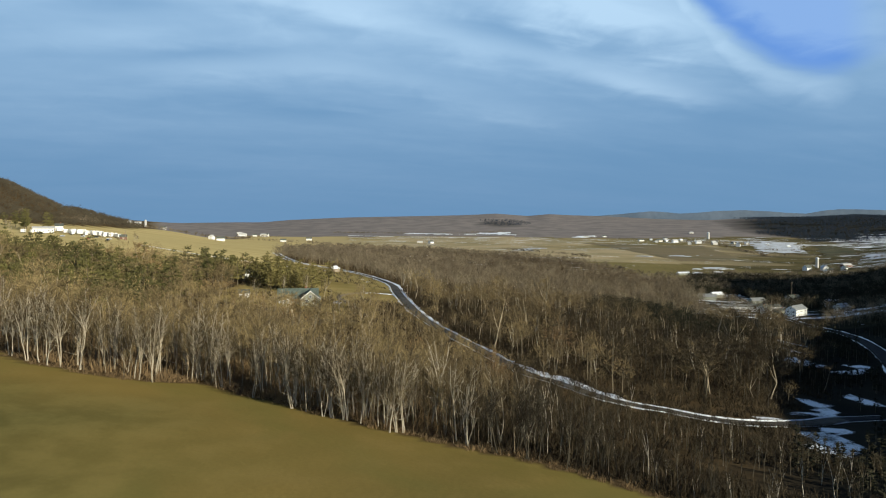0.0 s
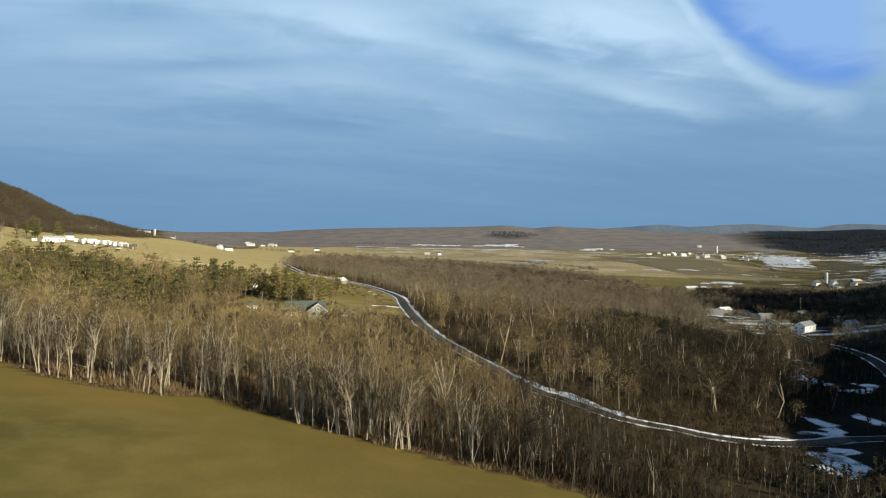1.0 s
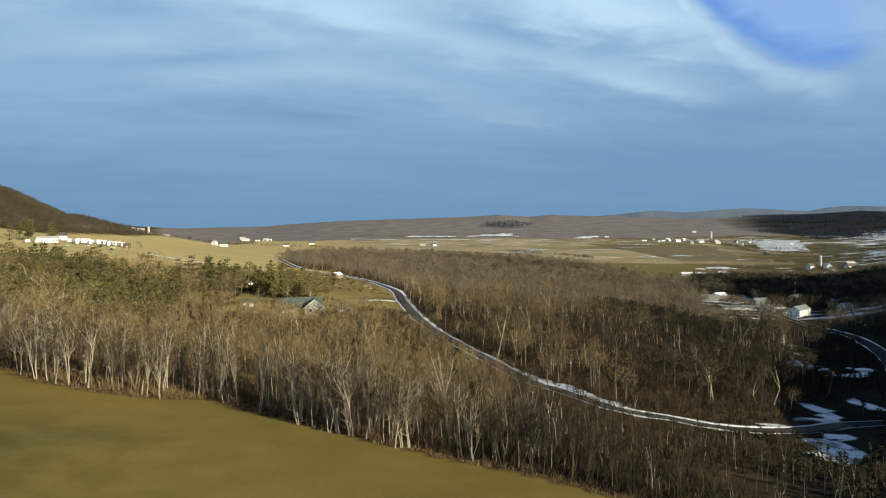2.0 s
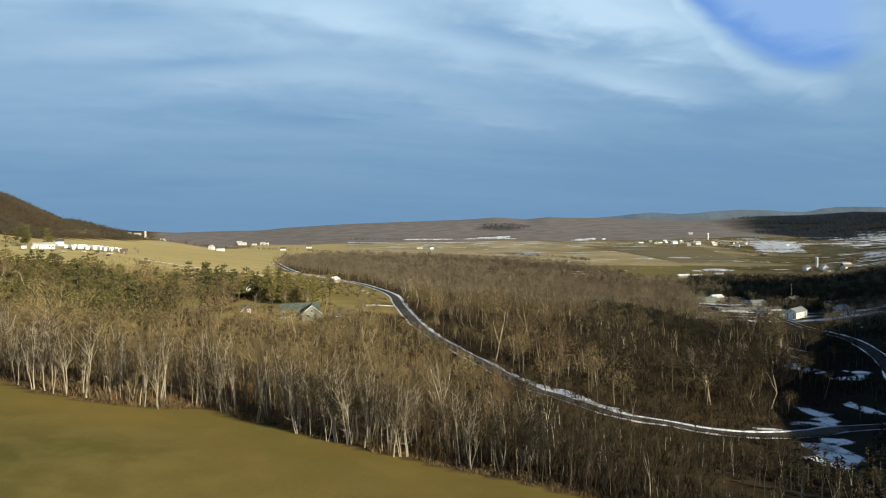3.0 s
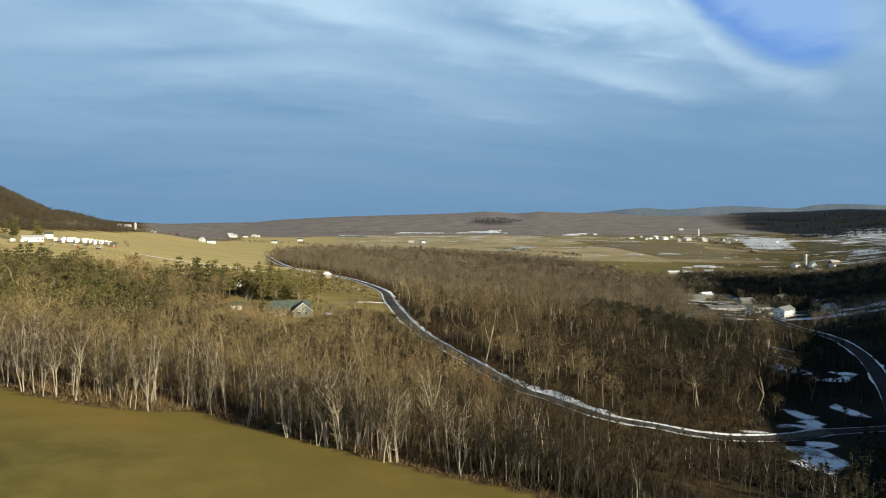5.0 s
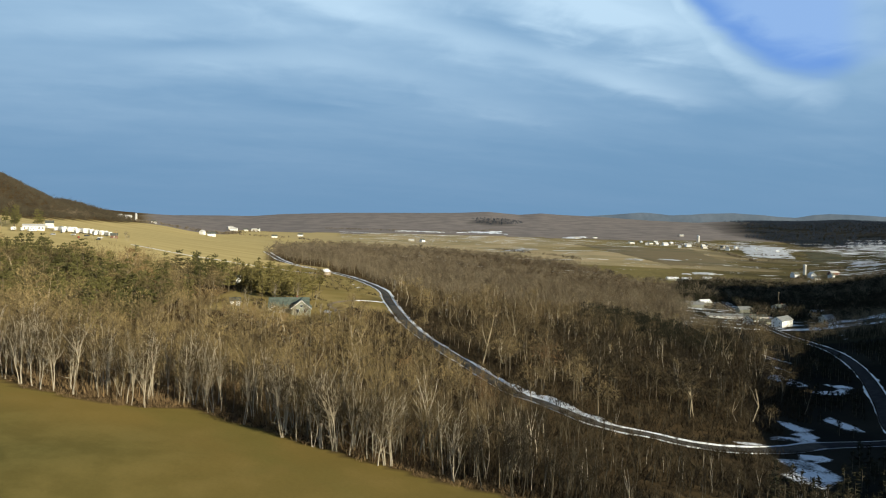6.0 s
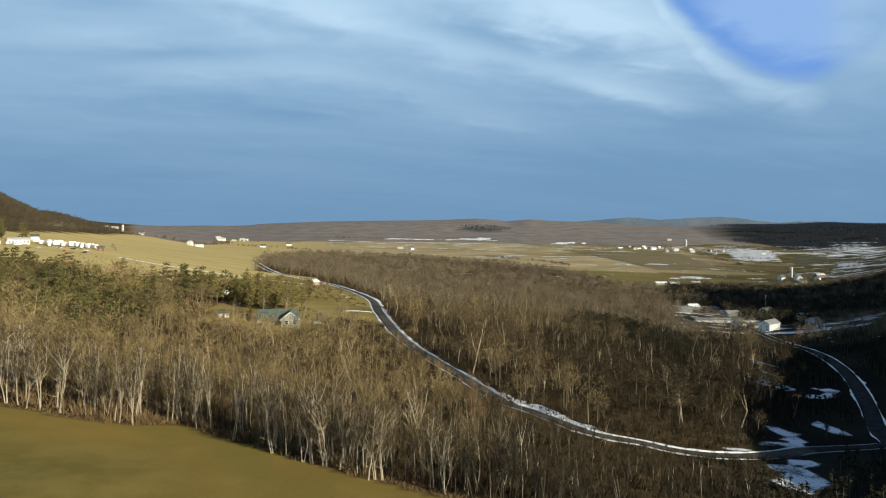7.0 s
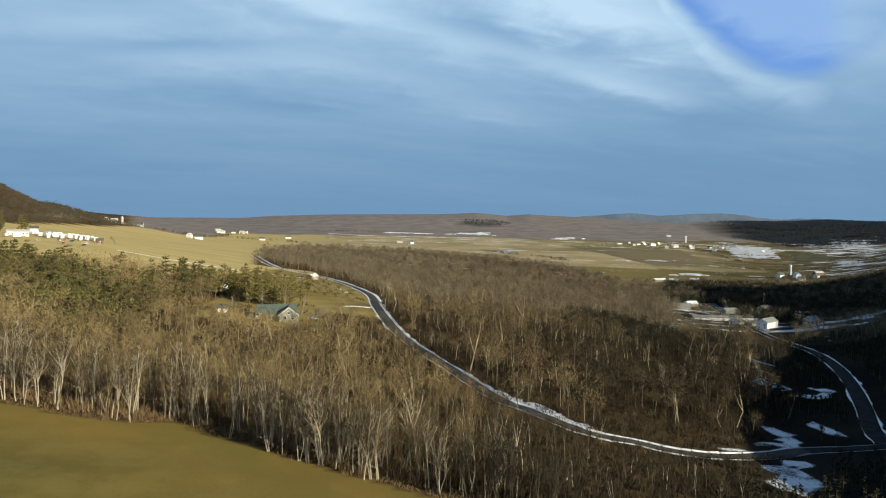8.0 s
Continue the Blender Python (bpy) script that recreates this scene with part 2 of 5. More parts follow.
M_PINE = material("evergreen_needles", per_piece((0.075, 0.076, 0.020), (0.285, 0.252, 0.068)), 0.85, spec=0.15)
# Golden olive needles by the house, lightened to carry the sun on them.
M_GOLDPINE = material("sunlit_golden_needles", per_piece((0.185, 0.16, 0.05), (0.37, 0.305, 0.105)), 0.85, spec=0.15)
# Far hill needles, darkened for cloud shade and blued for haze.
M_HAZEPINE = material("hazed_far_needles", per_piece((0.010, 0.024, 0.045), (0.024, 0.044, 0.076)), 0.9, spec=0.1)
# Needles darkened to near black: shade is put into their colour.
M_SHADEPINE = material("shade_dark_needles", per_piece((0.008, 0.011, 0.007), (0.022, 0.025, 0.014)), 0.9, spec=0.0)
M_BRUSH = material("dry_brush", per_piece((0.13, 0.086, 0.042), (0.25, 0.168, 0.080)), 0.95, spec=0.1)
M_WHITE = material("white_siding", two((0.80, 0.80, 0.78), (0.70, 0.69, 0.66), 0.8), 0.6)
M_CREAM = material("cream_siding", two((0.60, 0.57, 0.50), (0.50, 0.475, 0.42), 0.8), 0.6)
M_SAGE = material("grey_green_siding", two((0.24, 0.25, 0.19), (0.31, 0.315, 0.245), 0.8), 0.7)
M_GREENROOF = material("green_grey_shingles", two((0.07, 0.092, 0.076), (0.115, 0.14, 0.118), 0.6), 0.85, bump=0.2, bump_scale=10)
M_RED = material("red_boards", two((0.13, 0.065, 0.045), (0.19, 0.095, 0.065), 0.8), 0.8)
M_ROOF = material("grey_shingles", two((0.07, 0.08, 0.07), (0.115, 0.125, 0.11), 0.6), 0.85, bump=0.2, bump_scale=10)
M_ROOF2 = material("pale_roof", two((0.42, 0.42, 0.42), (0.55, 0.54, 0.52), 0.4), 0.6)
M_ROOF3 = material("mid_grey_roof", two((0.17, 0.18, 0.18), (0.25, 0.255, 0.25), 0.4), 0.6)
M_BRICK = material("brick", two((0.30, 0.13, 0.09), (0.40, 0.19, 0.13), 1.2), 0.9)
M_GLASS = material("window_glass", lambda n, w: n.mix(0.0, (0.03, 0.04, 0.05), (0, 0, 0)), 0.08, spec=0.6)
M_TRIM = material("white_trim", two((0.82, 0.81, 0.78), (0.74, 0.73, 0.70), 2.0), 0.5)
M_WOOD = material("weathered_wood", two((0.22, 0.17, 0.12), (0.32, 0.26, 0.19), 1.5), 0.9)
# Blue-grey of the last hills is haze painted into the colour.
M_HAZEHILL = material("hazed_far_hills", two((0.085, 0.115, 0.16), (0.11, 0.14, 0.185), 0.004), 0.95, spec=0.05)
M_STEEL = material("galvanised_steel", two((0.5, 0.51, 0.52), (0.62, 0.62, 0.62), 1.0), 0.4, 0.6)
M_TYRE = material("rubber", two((0.02, 0.02, 0.02), (0.035, 0.035, 0.035), 3.0), 0.8)
M_CONC = material("concrete", two((0.45, 0.44, 0.41), (0.56, 0.54, 0.50), 0.5), 0.85)
CAR_PAINT = {c: material(c + "_car_paint", two(v, tuple(x * 0.9 for x in v), 1.0), 0.25, 0.0, spec=0.6)
             for c, v in (("white", (0.75, 0.75, 0.75)), ("silver", (0.42, 0.43, 0.45)), ("dark", (0.035, 0.04, 0.05)), ("red", (0.35, 0.03, 0.03)))}

# ---------------------------------------------------------------- the land
RINGS = (70, 130, 200, 290, 420, 600, 850, 1250, 1850, 2700, 3600, 4700)
BEARINGS = (-50, -34, -26, -18, -8, 3, 13, 22, 32, 46)
SPREAD = (8.1, 6.2, 5.0, 5.0, 5.6, 5.6, 5.6, 5.6, 6.8, 8.1)
# heights of the land in metres, by distance and bearing from the camera, fitted to its view
LAND = (
    (2, 1, -1, -2, -2, 1, -1, -7, -16, -26),
    (8, 7, 6, 4, 3, -1, -7, -15, -26, -39),
    (14, 15, 9, 2, -4, -11, -16, -22, -34, -54),
    (13, 14, 1, -3, -8, -13, -15, -23, -41, -70),
    (-4, 6, 5, 6, 1, -11, -18, -26, -43, -70),
    (5, 27, 29, 14, -1, -16, -27, -36, -52, -70),
    (85, 50, 33, 6, -12, -27, -43, -55, -72, -70),
    (70, 56, 4, 8, -11, -38, -46, -49, -78, -70),
    (200, 198, 9, -13, -15, -30, -26, -39, -78, -70),
    (210, 165, 60, -5, -21, -30, -27, -25, -78, -70),
    (150, 100, 10, -22, -1, 4, -1, 11, -12, -52),
    (100, 40, -40, -41, 105, 139, 128, 130, 135, 91),
)


# how high the last ridge stands against the sky: bearings and degrees over the eye
SKYLINE = ((-45, -36, -32.3, -30.6, -28.9, -27, -25.2, -21.2, -17, -14.8, -12.6, -8.1, -3.4, 1.3, 4.4, 7, 8.8, 10.7, 13.4, 17.4, 21, 23.2, 27.5, 29, 31.1, 33.4, 45),
           (4.5, 4.0, 2.65, 1.75, 0.85, 0.55, 0.28, 0.0, 0.07, 0.08, 0.27, 0.47, 0.57, 0.66, 0.8, 0.6, 0.75, 0.64, 0.56, 0.32, 0.22, 0.35, 0.33, 0.38, 0.5, 0.4, 0.4))


def sigmoid(v):
    return 1 / (1 + np.exp(-np.clip(v, -50, 50)))


def shade_ridge(x, y):
    """A ridge added out of view, to cast shade over the valley floor."""
    along, across = x * 0.70 + y * 0.714, x * 0.714 - y * 0.70 - 112
    swell = 40 * np.clip((along - 100) / 900, 0, 1)
    foot = (96 + swell + 15 * np.exp(-((along - 142) / 45) ** 2) + 18 * np.exp(-((along - 380) / 150) ** 2)) * sigmoid((along - 20) / 45)
    crest = (94 + swell + 15 * np.exp(-((along - 380) / 150) ** 2)) * sigmoid((along - 143) / 30)
    near = np.clip((-60 - across) / 50, 0, 1)
    tall = foot * near + crest * (1 - near)
    wide = 53 + 0.13 * np.clip(along, 0, 2000)
    # Extra unseen hump, added to shade the wood behind the village.
    knoll = 75 * np.exp(-((along - 1090) / 185) ** 2 - (across / 110) ** 2 * 0.5)
    return tall * np.exp(-(across / wide) ** 2 * 0.5 * np.where(across > 0, 0.3, 1)) + knoll


def height(x, y):
    """The height of the land, for arrays of any shape."""
    x, y = np.asarray(x, float), np.asarray(y, float)
    far, way = np.log(np.hypot(x, y) + 30), np.degrees(np.arctan2(x, (y + np.sqrt(y * y + 3600)) / 2 + 10))
    total, weight = np.zeros_like(x), np.zeros_like(x)
    cols = [np.exp(-((way - b) / s) ** 2 / 2) for b, s in zip(BEARINGS, SPREAD)]
    for ring, row in zip(RINGS, LAND):
        g = np.exp(-((far - math.log(ring + 30)) / 0.24) ** 2 / 2)
        for c, h in zip(cols, row):
            w = g * c + 1e-12
            total += w * h
            weight += w
    land = total / weight
    # the crest of the dry field, and the far skyline
    gone, az = np.hypot(x, y) + 1, np.degrees(np.arctan2(x, np.maximum(y, 1)))
    land = land + 7 * np.exp(-((az + 21.5) / 2.4) ** 2 - (np.log(gone / 1750) / 0.3) ** 2)
    rim = np.interp(az, [-29.0, -25.5], [1900, 4600])
    rise = np.clip((gone / rim - 0.70) / 0.30, 0, 1)
    rise = rise * rise * (3 - 2 * rise) * (y > 0)
    return land * (1 - rise) + (45.5 + gone * np.tan(np.radians(np.interp(az, *SKYLINE)))) * rise + shade_ridge(x, y)


def z_at(x, y):
    return float(height(np.array([x]), np.array([y]))[0])


def curve_through(points, step=3.0):
    """A smooth plan line through points, with a point every step metres."""
    pts = [np.array(p, float) for p in points]
    pts = [2 * pts[0] - pts[1]] + pts + [2 * pts[-1] - pts[-2]]
    out = []
    for a, b, c, d in zip(pts, pts[1:], pts[2:], pts[3:]):
        k = max(2, int(np.linalg.norm(c - b) / step))
        for t in np.arange(k) / k:
            out.append(0.5 * (2 * b + (c - a) * t + (2 * a - 5 * b + 4 * c - d) * t ** 2 + (3 * b - a - 3 * c + d) * t ** 3))
    out.append(pts[-2])
    return np.array(out)


ROAD = curve_through([(-235, 960), (-162, 752), (-106, 678), (-74, 619), (-41, 527), (-29, 447), (-11.5, 357), (15, 281), (29, 239), (37, 229), (52, 207), (66, 202), (77, 197), (92, 197), (110, 203), (127, 211), (150, 211), (190, 203), (240, 195)])
SIDE_ROAD = curve_through([(153, 214), (160, 231), (174, 256), (189, 284), (209, 324), (229, 368), (254, 433), (275, 513), (300, 600), (330, 700), (380, 900)])
DRIVE = curve_through([(-34, 440), (-47, 432), (-58, 410), (-60, 392), (-52, 378)])
FIELD_EDGE = np.array([(-420, 320), (-250, 240), (-150, 186), (-115, 165), (-92, 152), (-73, 150), (-64, 152), (-58, 157), (-40, 149), (-22, 137), (-4, 129), (9.5, 123.5), (18.6, 120), (40, 111), (75, 78), (120, 10), (170, -80)])


def off_line(x, y, line):
    """The distance from each place to a plan line."""
    best = np.full(np.shape(x), 1e9)
    for px, py in line[::2]:
        best = np.minimum(best, np.hypot(x - px, y - py))
    return best


def wobble(x, y, s, seed=0.0):
    """Soft noise of about -1 to 1 over the plan."""
    a = np.sin(x / s + 1.3 + seed) * np.cos(y / s * 1.1 - 0.7 + seed * 2) + np.sin((x + y) / s * 0.63 + 2.1 * seed) + 0.6 * np.sin((x - 1.7 * y) / s * 1.9 + seed)
    return a / 2.2


def in_field(x, y):
    """How far inside the near field (positive) a place lies, in metres along y."""
    return np.interp(x, FIELD_EDGE[:, 0], FIELD_EDGE[:, 1]) + 1.5 * wobble(x, y, 9.0) - y


def woods(x, y):
    """1 where bare woodland stands."""
    b = x / np.maximum(y, 1)
    w = (in_field(x, y) < 0) & (y > -200)
    far_edge = np.interp(b, [-0.9, -0.5, -0.26, -0.235, -0.18, -0.06, 0.0, 0.1, 0.2, 0.25, 0.3, 0.36, 0.5, 0.8], [420, 430, 440, 1050, 1450, 1700, 1740, 1640, 1400, 1280, 1150, 1150, 1250, 1250])
    w &= y < far_edge + 0.03 * y * wobble(x, y, 40.0)
    yard = (x > -115 - 0.05 * (y - 330)) & (y > np.where(x > -50, 392, 338)) & (x < np.interp(y, [330, 447, 530, 620, 700], [-8, -29, -41, -74, -110])) & (y < 720)
    w &= ~yard
    w &= ~((y > 440) & (y < 745 + 25 * wobble(x, y, 30.0)) & (x < -115))
    w &= np.hypot((x + 74) / 16, (y - 349) / 9) > 1
    town = (x > 0.385 * y) & (x < 520) & (y > np.where(x < 0.5 * y, 575, 455) + 15 * wobble(x, y, 30.0)) & (y < 880)
    w &= ~town
    return w


def shade_side(x, y):
    """How far a place lies into the snowy valley."""
    return x - (60 + 0.53 * (y - 150))


def parcel(x, y):
    """A number from 0 to 1 for each far field."""
    u, v = np.floor((x + 0.35 * y) / 330), np.floor((y - 0.12 * x + 60 * np.sin(x / 300)) / 240)
    return np.abs(np.sin(u * 12.99 + v * 78.23) * 43758.5) % 1.0


SNOW_PATCHES = (  # x, y, half widths across and along, in the shaded valley
    (196, 384, 6, 20), (182, 352, 5, 18), (168, 316, 9, 20), (126, 228, 7, 15), (118, 215, 12, 5), (183, 300, 5, 14), (172, 288, 9, 7),
    (147, 238, 6, 17), (106, 188, 9, 8), (98, 171, 7, 10), (104, 178, 9, 8), (99, 206, 7, 3), (114, 196, 7, 5), (-57, 517, 4, 9), (-64, 540, 3, 8), (-50, 470, 3, 5),
    (402, 705, 9, 7), (374, 636, 8, 7), (358, 600, 7, 6), (346, 560, 7, 6), (384, 577, 6, 6), (418, 620, 7, 6), (316, 522, 6, 6), (326, 474, 9, 5), (350, 508, 10, 5), (304, 462, 5, 5), (300, 488, 4, 7),
)


def snow_patch(x, y, grow=1.0):
    """How deep inside a snow patch of the valley a place lies, 1 at its middle."""
    best = np.zeros(np.shape(x))
    for px, py, rx, ry in SNOW_PATCHES:
        r = np.hypot((x - px) / (rx * grow), (y - py) / (ry * grow)) * (1 + 0.25 * wobble(x, y, 3.5, px))
        best = np.maximum(best, 1 - r)
    return best


# Where near-black ground and trees stand in for a shadow between the crowns.
def shadow_spot(x, y):
    return np.hypot((x - 146 + 0.12 * (y - 470)) / 33, (y - 468) / 92) + 0.4 * wobble(x, y, 9.0)


def hill_foot(b):
    """How far off the woods of the steep hill begin, by bearing."""
    return np.interp(b, [-0.72, -0.60, -0.52, -0.44, -0.41], [820, 880, 1180, 1500, 9000])


def land_cover(x, y):
    """Snow, grass, leaf litter and bare hill woods; then straw, near-black for dark woods and painted shade, and
    drifting snow.
    """
    w = woods(x, y)
    b = x / np.maximum(y, 1)
    forest = w.astype(float)
    ridge_edge = 2750 + 330 * wobble(x, y * 0, 420.0, 1.5)
    hill = ((y > hill_foot(b)) | (y > ridge_edge)).astype(float)
    far_crest = np.interp(b, [-0.58, -0.54, -0.466, -0.404, -0.364, -0.306, -0.287, -0.27], [900, 1184, 1521, 1650, 1700, 1900, 2300, 9000])
    hill = np.maximum(hill, (y > far_crest) * 1.0)
    steep = (b < -0.42) & (hill > 0.5)
    forest[steep], hill[steep] = 1.0, 0.0
    green = np.zeros_like(x)
    yard = (in_field(x, y) < 0) & (y > 300) & (y < 720) & ~w & (x > -150) & (x < 10)
    green[yard] = 0.12
    forest[yard] = np.clip(0.05 + 0.3 * wobble(x, y, 17.0, 2.0), 0, 0.5)[yard]
    # Darker grass in the near left corner, in place of lens dimming.
    green += np.clip((-30 - x + 0.35 * (115 - y)) / 40 + 0.5 * wobble(x, y, 24.0, 5.0), 0, 0.9) * (in_field(x, y) > 0) * np.clip((in_field(x, y) - 8) / 25, 0, 1)
    farfield = (y > 900) & (y < ridge_edge) & (b > -0.14)
    own = parcel(x, y)
    green += farfield * np.clip(own * 1.2 - 0.6 + 0.55 * np.clip((b - 0.12) / 0.15, 0, 1), 0, 0.8)
    hill = np.maximum(hill, farfield * (y > 1750) * ((own > 0.30) & (own < 0.42)) * 0.9)
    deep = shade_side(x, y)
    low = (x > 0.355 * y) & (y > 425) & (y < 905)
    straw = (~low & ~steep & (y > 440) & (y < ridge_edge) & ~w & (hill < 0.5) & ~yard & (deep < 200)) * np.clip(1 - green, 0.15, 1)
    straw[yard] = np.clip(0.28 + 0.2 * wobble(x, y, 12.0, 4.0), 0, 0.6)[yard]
    # Far hill toned near black, in place of the cloud shade on it.
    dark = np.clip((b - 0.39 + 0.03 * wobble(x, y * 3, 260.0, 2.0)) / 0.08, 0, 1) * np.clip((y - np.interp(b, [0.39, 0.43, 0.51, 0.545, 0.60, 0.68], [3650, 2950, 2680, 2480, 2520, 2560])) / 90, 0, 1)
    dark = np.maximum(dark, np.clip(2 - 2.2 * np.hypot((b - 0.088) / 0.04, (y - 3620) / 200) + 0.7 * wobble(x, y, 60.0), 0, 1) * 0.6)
    # Valley floor and shadow spot: shade put into the ground colour.
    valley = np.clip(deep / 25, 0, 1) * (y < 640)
    dark = np.maximum(dark, np.clip(2 - 2 * shadow_spot(x, y), 0, 1) * 0.95)
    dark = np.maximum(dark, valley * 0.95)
    snow = np.clip(snow_patch(x, y) * 1.7, 0, 0.58)
    village = (x > 0.37 * y) & (x < 560) & (y > 575) & (y < np.interp(b, [0.44, 0.47, 0.52, 0.58], [900, 780, 700, 660]))
    # Low ground round the village is toned near black as well.
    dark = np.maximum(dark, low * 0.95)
    snow += village * (0.40 + 0.01 * (b > 0.5) + 0.16 * wobble(x, y, 6.0, 3.0))
    green = green + 0.85 * ((deep > 60) & (y >= 900) & (y < ridge_edge))
    plain = (deep > 110 + 0.09 * y * wobble(x, y * 2, 110.0, 4.0)) & (y >= 1000) & (y < ridge_edge)
    snow += plain * 0.14 + farfield * (y > 1100) * 0.2 + (b > -0.2) * (y > 2250) * (y < ridge_edge) * 0.1
    # Plain and right-hand far fields are darkened to stand in for cloud shade.
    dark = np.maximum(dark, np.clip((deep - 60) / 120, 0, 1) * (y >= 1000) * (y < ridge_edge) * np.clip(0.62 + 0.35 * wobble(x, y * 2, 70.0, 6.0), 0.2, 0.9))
    dark = np.maximum(dark, farfield * np.clip((b - 0.30) / 0.16, 0, 1) * np.clip(0.5 + 0.3 * wobble(x, y * 2, 50.0, 1.0), 0, 0.8))
    drift = np.clip(plain * 1.0 + farfield * 0.75 + village * 0.6, 0, 1)
    return (np.clip(snow, 0, 1), np.clip(green, 0, 1), np.clip(forest, 0, 1), np.clip(hill, 0, 1)), (np.clip(straw, 0, 1), np.clip(dark, 0, 1), drift, np.clip((b + 0.25) / 0.2 + 0.25 * wobble(x, y, 70.0, 2.0), 0, 1) * (y > 800))


def mesh_from(name, verts, faces, mats, index=None, smooth=False):
    me = bpy.data.meshes.new(name)
    verts, faces = np.asarray(verts, np.float32), np.asarray(faces, np.int32)
    k = faces.shape[1]
    me.vertices.add(len(verts))
    me.vertices.foreach_set("co", verts.ravel())
    me.loops.add(faces.size)
    me.loops.foreach_set("vertex_index", faces.ravel())
    me.polygons.add(len(faces))
    me.polygons.foreach_set("loop_start", np.arange(len(faces), dtype=np.int32) * k)
    for mat in mats:
        me.materials.append(mat)
    if index is not None:
        me.polygons.foreach_set("material_index", np.asarray(index, np.int32))
    me.polygons.foreach_set("use_smooth", np.full(len(faces), smooth))
    me.update(calc_edges=True)
    return me


def grid_faces(rows, cols):
    i = np.arange(rows * cols).reshape(rows, cols)
    return np.stack([i[:-1, :-1], i[:-1, 1:], i[1:, 1:], i[1:, :-1]], -1).reshape(-1, 4)


def build_ground():
    u = np.linspace(-1, 1, 320)
    xs = 20 + 3700 * np.sinh(4.6 * u) / math.sinh(4.6)
    v = np.linspace(-0.5, 1, 310)
    ys = 170 + 4780 * np.sinh(4.7 * v) / math.sinh(4.7)
    gx, gy = np.meshgrid(xs, ys)
    gz = height(gx, gy) + 0.12 * wobble(gx, gy, 6.0) * (np.hypot(gx, gy) < 500) + 1.2 * wobble(gx, gy, 130.0) * np.clip((gy - 2500) / 1500, 0, 1)
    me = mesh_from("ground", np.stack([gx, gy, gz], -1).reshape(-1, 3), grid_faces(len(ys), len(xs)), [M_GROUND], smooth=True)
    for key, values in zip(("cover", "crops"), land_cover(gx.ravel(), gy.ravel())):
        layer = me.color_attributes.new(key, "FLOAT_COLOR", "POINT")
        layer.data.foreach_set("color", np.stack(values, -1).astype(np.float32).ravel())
    tagged(new("ground", me), "rolling winter fields and leaf-strewn woodland floor with snow patches", "ground", kind="structure")


build_ground()


def ribbon(name, line, widths, lift, mat, label, category, humps=0.0, kind="structure"):
    """A strip draped along a plan line; widths: (left, right) offsets, numbers or arrays."""
    d = np.gradient(line, axis=0)
    d /= np.linalg.norm(d, axis=1)[:, None]
    side = np.stack([d[:, 1], -d[:, 0]], -1)
    cols = 7
    verts = []
    lo, hi = (np.broadcast_to(w, (len(line),)) for w in widths)
    for j in range(cols):
        f = j / (cols - 1)
        p = line + side * (lo * (1 - f) + hi * f)[:, None]
        edge = min(f, 1 - f) * 2
        z = height(p[:, 0], p[:, 1]) + lift * (1 if 0 < j < cols - 1 else -0.5)
        if humps:
            z = z + humps * edge ** 0.7 * (0.6 + 0.4 * wobble(p[:, 0] * 3, p[:, 1] * 3, 2.2, 1.0)) * (hi > lo + 0.05)
        verts.append(np.stack([p[:, 0], p[:, 1], z], -1))
    v = np.stack(verts, 1).reshape(-1, 3)
    return tagged(new(name, mesh_from(name, v, grid_faces(len(line), cols), [mat], smooth=True)), label, category, kind=kind)


# From this point the road takes the asphalt darkened for shade.
shade_start = int(np.argmax(ROAD[:, 0] > 121))
ribbon("road", ROAD[:shade_start + 1], (-3.1, 3.1), 0.28, M_ROAD, "grey asphalt country road curving down through the woods", "road")
ribbon("road", ROAD[shade_start:], (-3.1, 3.1), 0.28, M_SHADEROAD, "end of the country road, darkened for the valley shade", "road")
ribbon("road", SIDE_ROAD, (-2.8, 2.8), 0.28, M_SHADEROAD, "asphalt road along the valley bottom, darkened for its shade", "road")
ribbon("driveway", DRIVE, (-1.5, 1.5), 0.2, M_DIRT, "brown dirt driveway to the farmhouse", "driveway")


def snow_bank(line, near, seed, base, swing, label, drift=None):
    i = np.arange(len(line))
    wide = base + swing * (np.sin(i * 0.21 + seed) + 0.7 * np.sin(i * 0.53 + 2 * seed) + 0.5 * np.sin(i * 1.31 + seed))
    if drift:
        wide = wide + 9.0 * np.exp(-(np.hypot(line[:, 0] - drift[0], line[:, 1] - drift[1]) / 22) ** 2) * (0.75 + 0.25 * np.sin(i * 1.7))
    wide = wide * (np.interp(line[:, 0], [45, 66], [1.0, 0.6]) if line is ROAD else 1.0) - 6.0 * (line is ROAD) * np.clip((line[:, 0] - 122) / 16, 0, 1)
    wide = np.clip(wide + 1.1 * (line is ROAD) * np.clip((line[:, 1] - 330) / 80, 0, 1), 0, None)
    jag = np.random.default_rng(int(seed * 10)).uniform(0.5 if base > 1 else 0.0, 1.45 if base > 1 else 2.0, len(line))
    wide = wide * (0.65 * jag + 0.35 * np.roll(jag, 1))
    sign = 1 if near > 0 else -1
    a, b = near * np.ones(len(line)), near + sign * wide
    return ribbon("snow_bank", line, (np.minimum(a, b), np.maximum(a, b)), 0.12, M_SNOW, label, "snow bank", humps=0.35, kind="")


snow_bank(ROAD, -3.1, 0.4, 1.7, 0.45, "ploughed snow bank along the sunny road edge", (37, 225))
snow_bank(ROAD, 3.1, 2.2, 0.45, 0.5, "broken thin line of ploughed snow beside the road")
snow_bank(DRIVE[:8], -1.6, 0.9, 0.2, 0.3, "thin snow edge along the drive")
